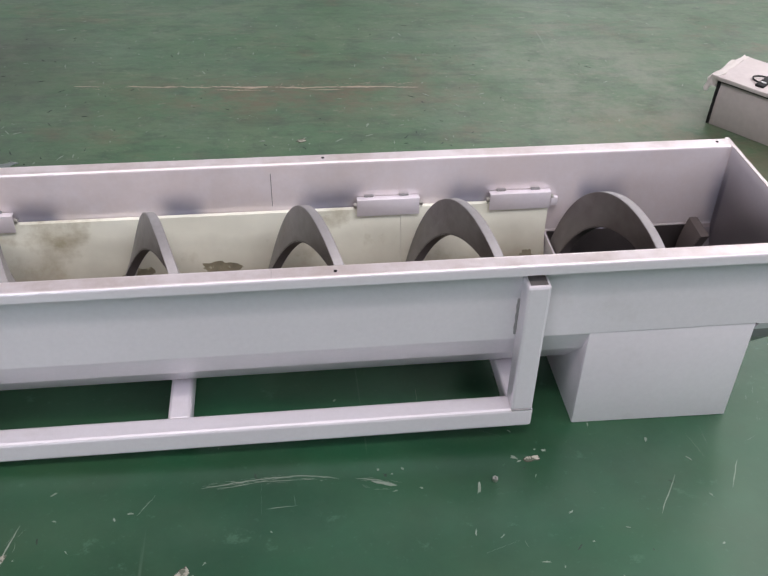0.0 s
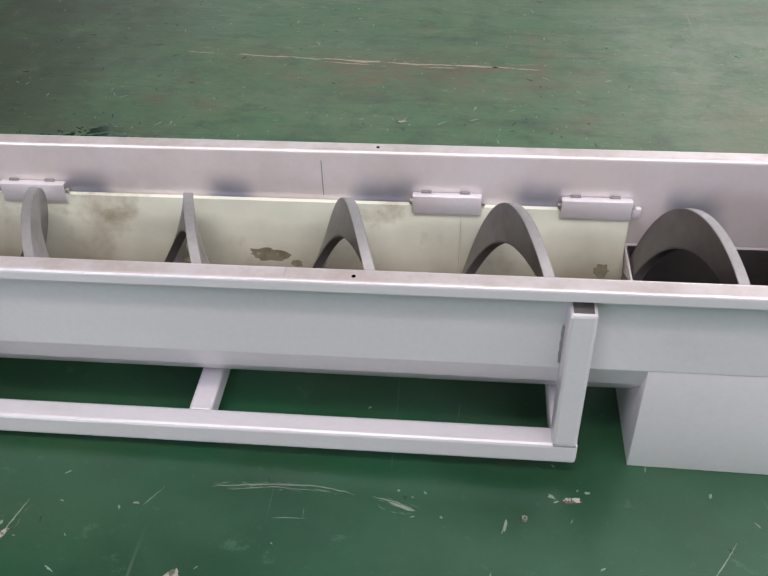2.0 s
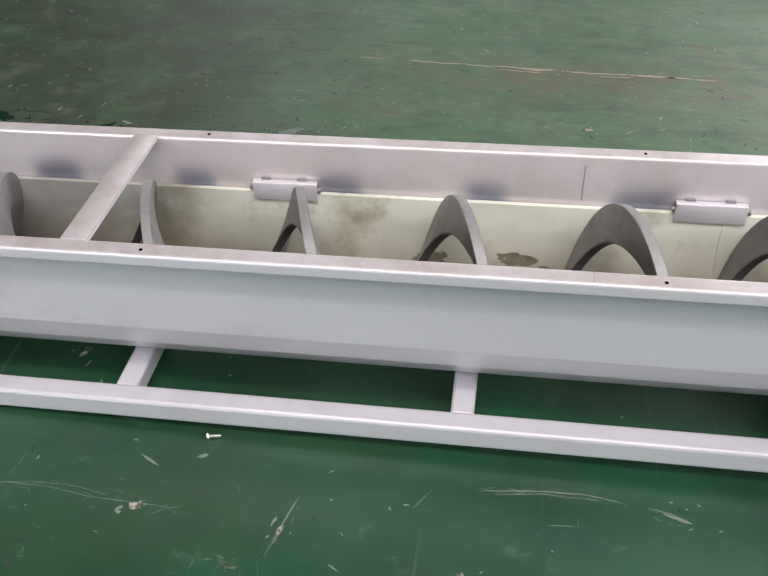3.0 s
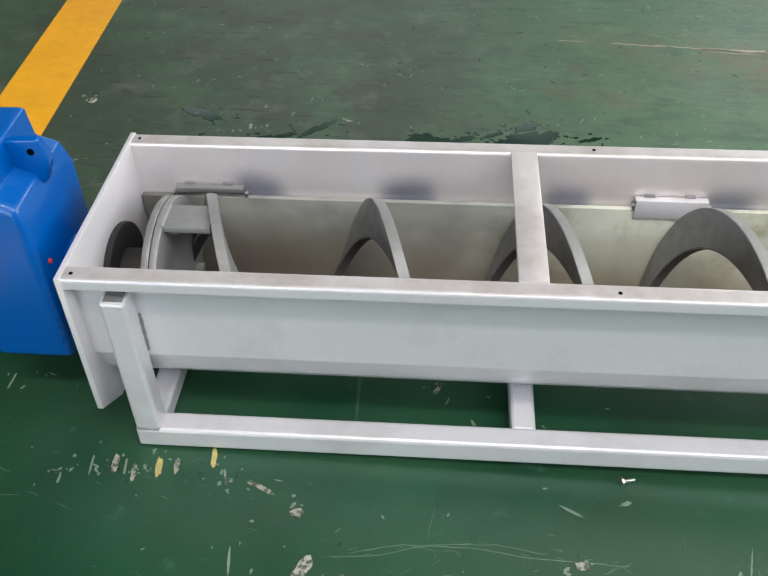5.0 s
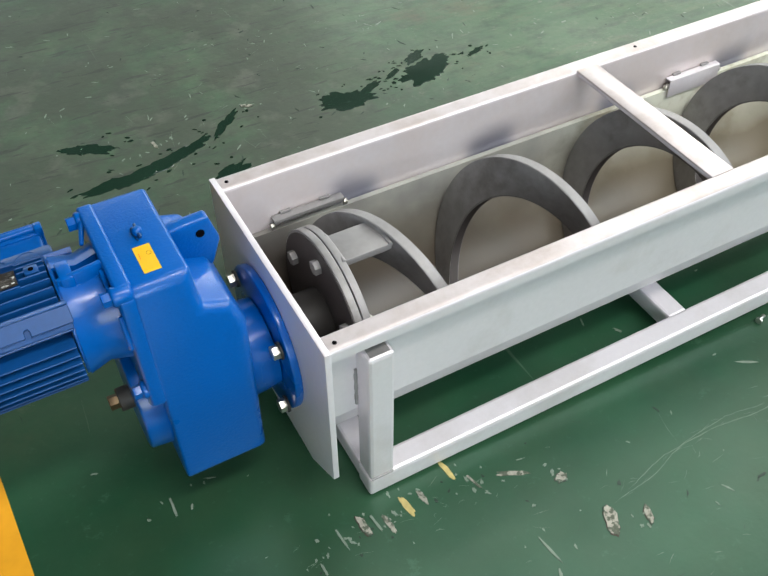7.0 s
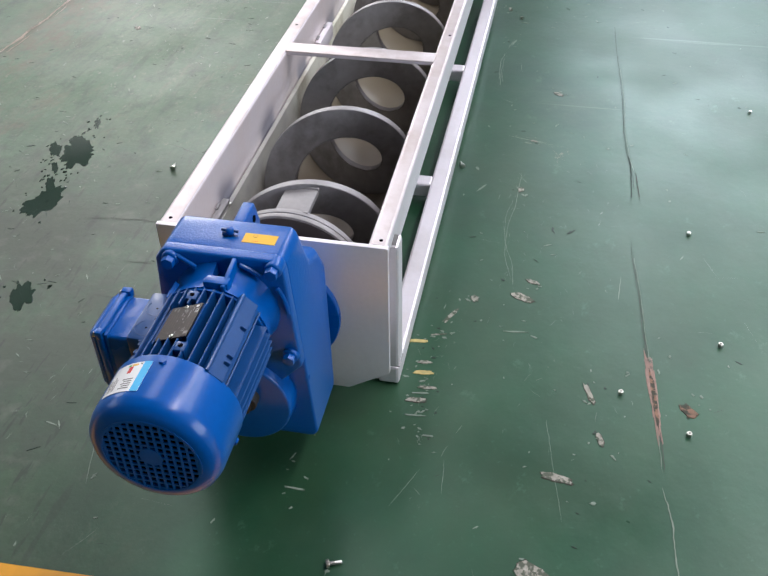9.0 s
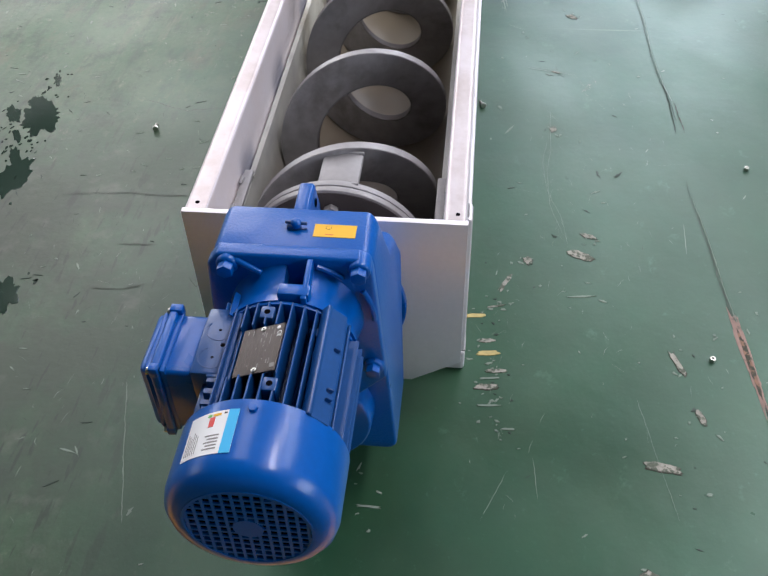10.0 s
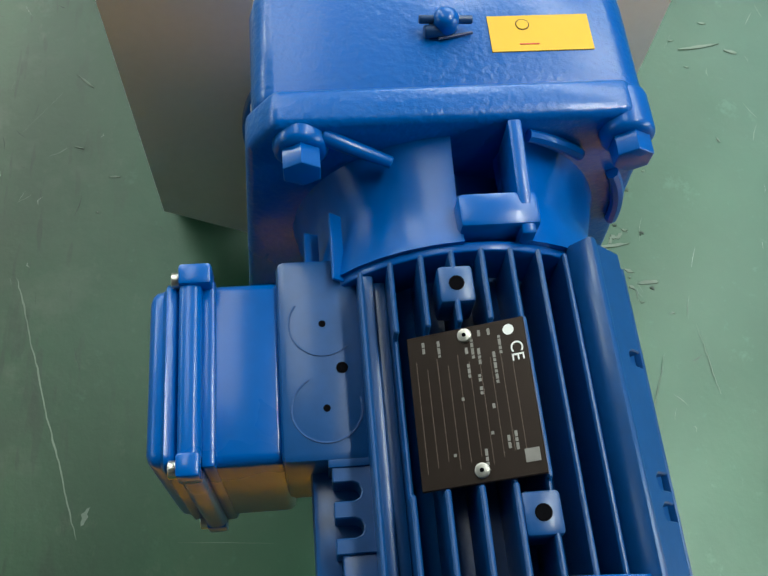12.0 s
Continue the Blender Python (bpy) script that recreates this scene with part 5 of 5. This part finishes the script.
for k, (pts, wide) in enumerate((
    ([(x + 0.01, y - 0.0042) for x, y in CRACK_FAR[2:7]], 0.0016), ([(x, y - 0.004) for x, y in CRACK_NEAR], 0.0018), ([(x, y + 0.004) for x, y in CRACK_END], 0.0016),
    (((1.125, -0.347), (1.115, -0.387), (1.105, -0.430), (1.099, -0.461)), 0.0034), (((1.441, -0.292), (1.503, -0.282), (1.565, -0.277), (1.628, -0.275), (1.681, -0.282), (1.703, -0.288)), 0.0030),
    (((1.47, -0.294), (1.56, -0.284), (1.64, -0.283)), 0.0016), (((1.734, -0.290), (1.778, -0.297), (1.803, -0.308)), 0.0030), (((1.563, -0.350), (1.623, -0.346)), 0.0022),
    (((0.922, -0.400), (0.757, -0.397), (0.670, -0.385), (0.549, -0.388), (0.456, -0.409)), 0.0013), (((0.504, -0.664), (0.404, -0.658)), 0.0018), (((0.789, -0.389), (0.702, -0.376), (0.603, -0.383), (0.497, -0.412), (0.412, -0.421)), 0.0012),
    (((-0.30, 0.30), (-0.02, 0.38)), 0.0020), (((-0.34, 0.56), (-0.06, 0.65)), 0.0020), (((0.02, -0.52), (-0.22, -0.56)), 0.0009), (((2.30, -0.42), (2.36, -0.33)), 0.0024), (((2.46, -0.37), (2.50, -0.30)), 0.0022),
    (((-0.15, -0.297), (-0.247, -0.255)), 0.0010), (((-0.12, -0.338), (-0.20, -0.345)), 0.0012), (((1.33, -0.345), (1.36, -0.30)), 0.0020),
)):
    part("floor_scratch", jagged_bm(pts, wide, 40 + k, 0.7), M_SCRATCH, FLOOR, smooth=False)
for k, (pts, wide) in enumerate((
    (((0.93, 1.470), (1.02, 1.465)), 0.007), (((1.10, 1.461), (1.303, 1.452), (1.48, 1.446)), 0.009), (((1.45, 1.444), (1.62, 1.440)), 0.015),
    (((1.60, 1.436), (1.78, 1.432), (1.98, 1.428)), 0.012), (((1.86, 1.440), (2.10, 1.424)), 0.008), (((1.40, 1.428), (1.56, 1.420)), 0.006), (((1.72, 1.418), (1.84, 1.412)), 0.006),
)):
    part("floor_scratch", jagged_bm(pts, wide, 77 + k, 2.4, 0.008), M_TAN, FLOOR, smooth=False)


def scratch_cluster(points, spread, count, seed, mat, turn=0.5):
    """Broken short scratches scattered along a line on the floor."""
    r = random.Random(seed)
    b = bmesh.new()
    for k in range(count):
        i = r.randrange(len(points) - 1)
        f = r.random()
        (ax, ay), (cx, cy) = points[i], points[i + 1]
        x, y = ax + (cx - ax) * f + r.gauss(0, spread), ay + (cy - ay) * f + r.gauss(0, spread)
        w = math.atan2(cy - ay, cx - ax) + r.gauss(0, turn)
        d = r.uniform(0.006, 0.030)
        streak_bm(((x, y), (x + d * math.cos(w), y + d * math.sin(w))), r.uniform(0.0010, 0.0026), seed * 50 + k, bm=b, z=0.0009)
    return part("scratch_cluster", b, mat, FLOOR, smooth=False)


scratch_cluster(((1.441, -0.290), (1.565, -0.279), (1.703, -0.288)), 0.004, 40, 1, M_SCRATCH, 0.12)
scratch_cluster(((1.734, -0.292), (1.803, -0.312)), 0.007, 22, 2, M_SCRATCH, 0.2)
scratch_cluster(((1.005, -0.480), (1.055, -0.516)), 0.010, 26, 12, M_CHIP, 0.9)
scratch_cluster(((1.130, -0.350), (1.095, -0.465)), 0.004, 16, 13, M_SCRATCH, 0.15)
scratch_cluster(((0.92, -0.400), (0.66, -0.386), (0.45, -0.410)), 0.007, 34, 14, M_SCRATCH, 0.3)
scratch_cluster(((2.570, -0.262), (2.75, -0.10)), 0.05, 24, 3, M_SCRATCH)
scratch_cluster(((0.949, 1.451), (1.607, 1.453), (2.082, 1.459)), 0.006, 120, 4, M_TAN)
scratch_cluster(((2.330, 1.204), (2.750, 0.901), (2.635, 0.579)), 0.10, 60, 5, M_SCRATCH)
scratch_cluster(((-0.102, 0.796), (0.296, 1.008), (0.597, 1.118)), 0.12, 60, 6, M_SCRATCH)
scratch_cluster(((-0.245, -0.300), (0.256, -0.284)), 0.03, 26, 7, M_SCRATCH)
scratch_cluster(((0.004, -0.546), (0.511, -0.490), (1.025, -0.507)), 0.09, 60, 8, M_SCRATCH)

scratch_cluster(((0.049, 0.452), (0.450, 0.562), (0.904, 0.525)), 0.10, 46, 9, M_CRACK)
scratch_cluster(((0.197, 0.755), (0.698, 0.971), (1.203, 0.891)), 0.13, 50, 10, M_CRACK)
scratch_cluster(((-0.396, 0.491), (-0.001, 0.421), (0.300, 0.390)), 0.08, 26, 11, M_SCRATCH)
scratch_cluster(((-0.35, 0.40), (0.30, 0.58), (0.95, 0.60)), 0.17, 60, 12, M_CRACK, 0.9)
scratch_cluster(((-0.30, 0.55), (0.35, 0.50), (1.10, 0.75)), 0.20, 44, 13, M_SCRATCH, 0.9)
scratch_cluster(((0.00, -0.75), (0.70, -0.60), (1.50, -0.85)), 0.22, 40, 14, M_CRACK, 0.9)

# small flakes too many to count
rnd = random.Random(11)
flakes, dark = bmesh.new(), bmesh.new()
for k in range(680):
    x, y = rnd.uniform(-0.9, 3.4), rnd.uniform(-1.3, 2.2)
    if -0.05 < x < 2.6 and -0.17 < y < 0.2 and rnd.random() < 0.7:
        continue
    a = rnd.uniform(0.0010, 0.0026) * (1.8 if rnd.random() < 0.10 else 1)
    blob_bm(x, y, a * rnd.uniform(1.2, 4.0), a * 0.7, rnd.uniform(0, 180), 100 + k, 1.0, 11, 0.0008, bm=flakes if rnd.random() < 0.82 else dark)
for k in range(420):
    x, y = rnd.uniform(-0.7, 2.4), rnd.uniform(0.3, 1.9)
    a = rnd.uniform(0.0010, 0.0032)
    blob_bm(x, y, a * rnd.uniform(1.2, 4.6), a * 0.6, rnd.gauss(90, 40), 700 + k, 1.0, 11, 0.0008, bm=flakes if rnd.random() < 0.62 else dark)
for px, py, a, c, turn, mat in FRONT_PATCHES + FLOOR_PATCHES + FAR_PATCHES:
    for k in range(5):
        x, y = px + rnd.gauss(0, a * 1.1), py + rnd.gauss(0, a * 0.9)
        q = rnd.uniform(0.0010, 0.0030)
        blob_bm(x, y, q * rnd.uniform(1, 2.6), q, turn + rnd.gauss(0, 25), rnd.uniform(0, 900), 0.9, 11, 0.0009, bm=flakes if k else dark)
tagged(part("paint_flakes", flakes, M_SCRATCH, FLOOR, smooth=False), kind="stuff")
tagged(part("dirt_specks", dark, M_CRACK, FLOOR, smooth=False), kind="stuff")
hair = bmesh.new()
for k in range(150):
    x, y = rnd.uniform(-0.9, 3.2), rnd.uniform(-1.2, 1.9)
    w = radians(rnd.choice((90, 84, 98, 20, 150)) + rnd.uniform(-14, 14))
    d = rnd.uniform(0.02, 0.10)
    streak_bm(((x, y), (x + d * math.cos(w), y + d * math.sin(w))), rnd.uniform(0.0008, 0.0018), 300 + k, bm=hair, z=0.0007)
tagged(part("hair_scratches", hair, M_SCRATCH, FLOOR, smooth=False), kind="stuff")

# each puddle: overlapping wet lobes of x, y, half length, half width, turn
PUDDLES = (
    ((-0.062, 0.779, 0.085, 0.022, 2), (0.047, 0.800, 0.095, 0.020, 14), (0.147, 0.835, 0.050, 0.013, 28), (0.242, 0.887, 0.060, 0.012, 44)),
    ((0.558, 0.835, 0.075, 0.036, -10), (0.639, 0.862, 0.040, 0.012, 25)),
    ((0.800, 0.861, 0.070, 0.044, 15), (0.862, 0.889, 0.045, 0.022, 30), (0.814, 0.938, 0.040, 0.016, 35), (0.720, 0.890, 0.030, 0.008, 30)),
    ((0.183, 0.695, 0.048, 0.026, 20),), ((-0.088, 0.936, 0.060, 0.020, -20),), ((0.981, 0.885, 0.028, 0.009, 20),),
)
drops = bmesh.new()
for g, lobes in enumerate(PUDDLES):
    pool = bmesh.new()
    for k, (px, py, a, c, turn) in enumerate(lobes):
        blob_bm(px, py, a, c, turn, 40 + 7 * g + k, 0.5, 72, 0.0008 + 0.00015 * k, bm=pool, frill=0.5)
        for q in range(8):
            w, d = rnd.uniform(0, 2 * math.pi), rnd.uniform(1.15, 1.7)
            blob_bm(px + a * d * math.cos(w), py + (c + 0.012) * d * math.sin(w), rnd.uniform(0.002, 0.008), rnd.uniform(0.0015, 0.004), rnd.uniform(-30, 30), rnd.uniform(0, 900), 0.5, 10, 0.0007, bm=drops)
    pool = part("water_puddle", pool, M_WATER, smooth=False)
    tagged(pool, "dark wet water patch on the green floor" if len(lobes) < 3 else "long dark ragged water patch on the green floor", "puddle", "puddles behind the conveyor")
tagged(part("water_drops", drops, M_WATER, FLOOR, smooth=False), kind="stuff")


def hex_nut(x, y, turn=0.0, size=0.0095):
    b = bmesh.new()
    n = 6
    h, ro, ri = size * 0.8, size * 0.577, size * 0.30
    rows = []
    for z, q, m in ((0.0, ro, 6), (h, ro, 6), (h, ri, 6), (0.0, ri, 6)):
        rows.append([b.verts.new((x + q * math.cos(turn + math.pi / 3 * k), y + q * math.sin(turn + math.pi / 3 * k), z + 0.0004)) for k in range(n)])
    for p, q in zip(rows, rows[1:] + rows[:1]):
        for k in range(n):
            b.faces.new((p[k], p[(k + 1) % n], q[(k + 1) % n], q[k]))
    return tagged(part("hex_nut", b, M_ZINC, smooth=False), "small zinc hexagon nut lying on the floor", "nut", "dropped fasteners")


for x, y, a in ((0.118, -0.663, 0.2), (0.028, -0.791, 0.5), (0.300, -0.872, 0.1), (1.392, -1.052, 0.9), (2.002, -0.315, 0.4), (0.708, -0.831, 0.6)):
    hex_nut(x, y, a)


def loose_bolt(x, y, turn, length=0.022):
    m = Matrix.Translation((x, y, 0.0066)) @ Matrix.Rotation(radians(turn), 4, "Z")
    root = thing("hex_bolt", (x, y, 0), "short zinc hexagon bolt lying on the floor", "bolt", "dropped fasteners")
    h = hex_bm((0, 0, 0), (1, 0, 0), 0.0055, 0.013)
    bmesh.ops.transform(h, matrix=m, verts=h.verts)
    part("bolt_head", h, M_ZINC, root)
    k = cyl_bm((0.005, 0, -0.0008), (1, 0, -0.14), length, 0.0036, seg=14, bevel=0.0005)
    bmesh.ops.transform(k, matrix=m, verts=k.verts)
    part("bolt_shank", k, M_ZINC, root)
    return root


loose_bolt(0.923, -0.237, 20)
loose_bolt(-0.383, -0.177, -65)
loose_bolt(0.766, 0.556, 10)


def steel_box():
    """A low sheet-metal box behind the discharge end."""
    root = thing("steel_box", (3.25, 1.05, 0), "pale sheet metal box with a black latch and torn white packing", "box")
    m = Matrix.Translation((3.012, 1.122, 0)) @ Matrix.Rotation(math.atan2(-0.77, 0.63), 4, "Z")

    def put(name, bm, mat, parent):
        bmesh.ops.transform(bm, matrix=m, verts=bm.verts)
        return part(name, bm, mat, parent)

    put("box_body", box_bm(0.012, 0.60, 0.008, 0.215, 0.0, 0.150, 0.003), M_GREYBOX, root)
    lid = put("box_lid", box_bm(0.0, 0.612, -0.003, 0.225, 0.154, 0.168, 0.003), M_GREYBOX, root)
    # dark strip stands in for the gap under the lid
    put("lid_gap", box_bm(0.006, 0.606, 0.003, 0.219, 0.149, 0.1545), M_DARK, root)
    # torn white packing along one end
    foam = box_bm(-0.030, 0.004, -0.001, 0.225, 0.128, 0.169)
    bmesh.ops.subdivide_edges(foam, edges=foam.edges[:], cuts=7, use_grid_fill=True)
    for v in foam.verts:
        v.co += noise.noise_vector(v.co * 22.0) * 0.010 + noise.noise_vector(v.co * 60.0) * 0.004
        if v.co.x < -0.02:
            v.co.z -= 0.012 * (1 + noise.noise(v.co * 14.0))
    put("packing_foam", foam, M_FOAM, root)
    seal = box_bm(0.005, 0.014, 0.004, 0.060, 0.001, 0.152)
    bmesh.ops.subdivide_edges(seal, edges=seal.edges[:], cuts=9, use_grid_fill=True)
    for v in seal.verts:
        z = v.co.z / 0.152
        v.co.x += (0.007 * z * z - 0.003 + 0.005 * noise.noise((v.co.z * 42, 0.3, 1.0))) * (1 if v.co.x > 0.01 else 0.3)
        v.co.y += 0.002 * noise.noise((v.co.z * 30, v.co.x * 50, 3.0))
    put("edge_seal", seal, M_DARK, root)
    latch = put("latch", box_bm(0.118, 0.146, 0.020, 0.115, 0.167, 0.176, 0.003), M_DARK, root)
    bail = bmesh.new()
    ring = [(0.123 - 0.035 * math.sin(math.pi * k / 12), 0.045 + 0.055 * (1 - math.cos(math.pi * k / 12)) / 2, 0.173) for k in range(13)]
    for p, q in zip(ring, ring[1:]):
        cyl_bm(p, Vector(q) - Vector(p), (Vector(q) - Vector(p)).length + 0.001, 0.0028, seg=8, bm=bail)
    put("latch_bail", bail, M_DARK, latch)
    put("latch_label", box_bm(0.124, 0.140, 0.045, 0.052, 0.1755, 0.1765), M_WHITE, latch)


steel_box()
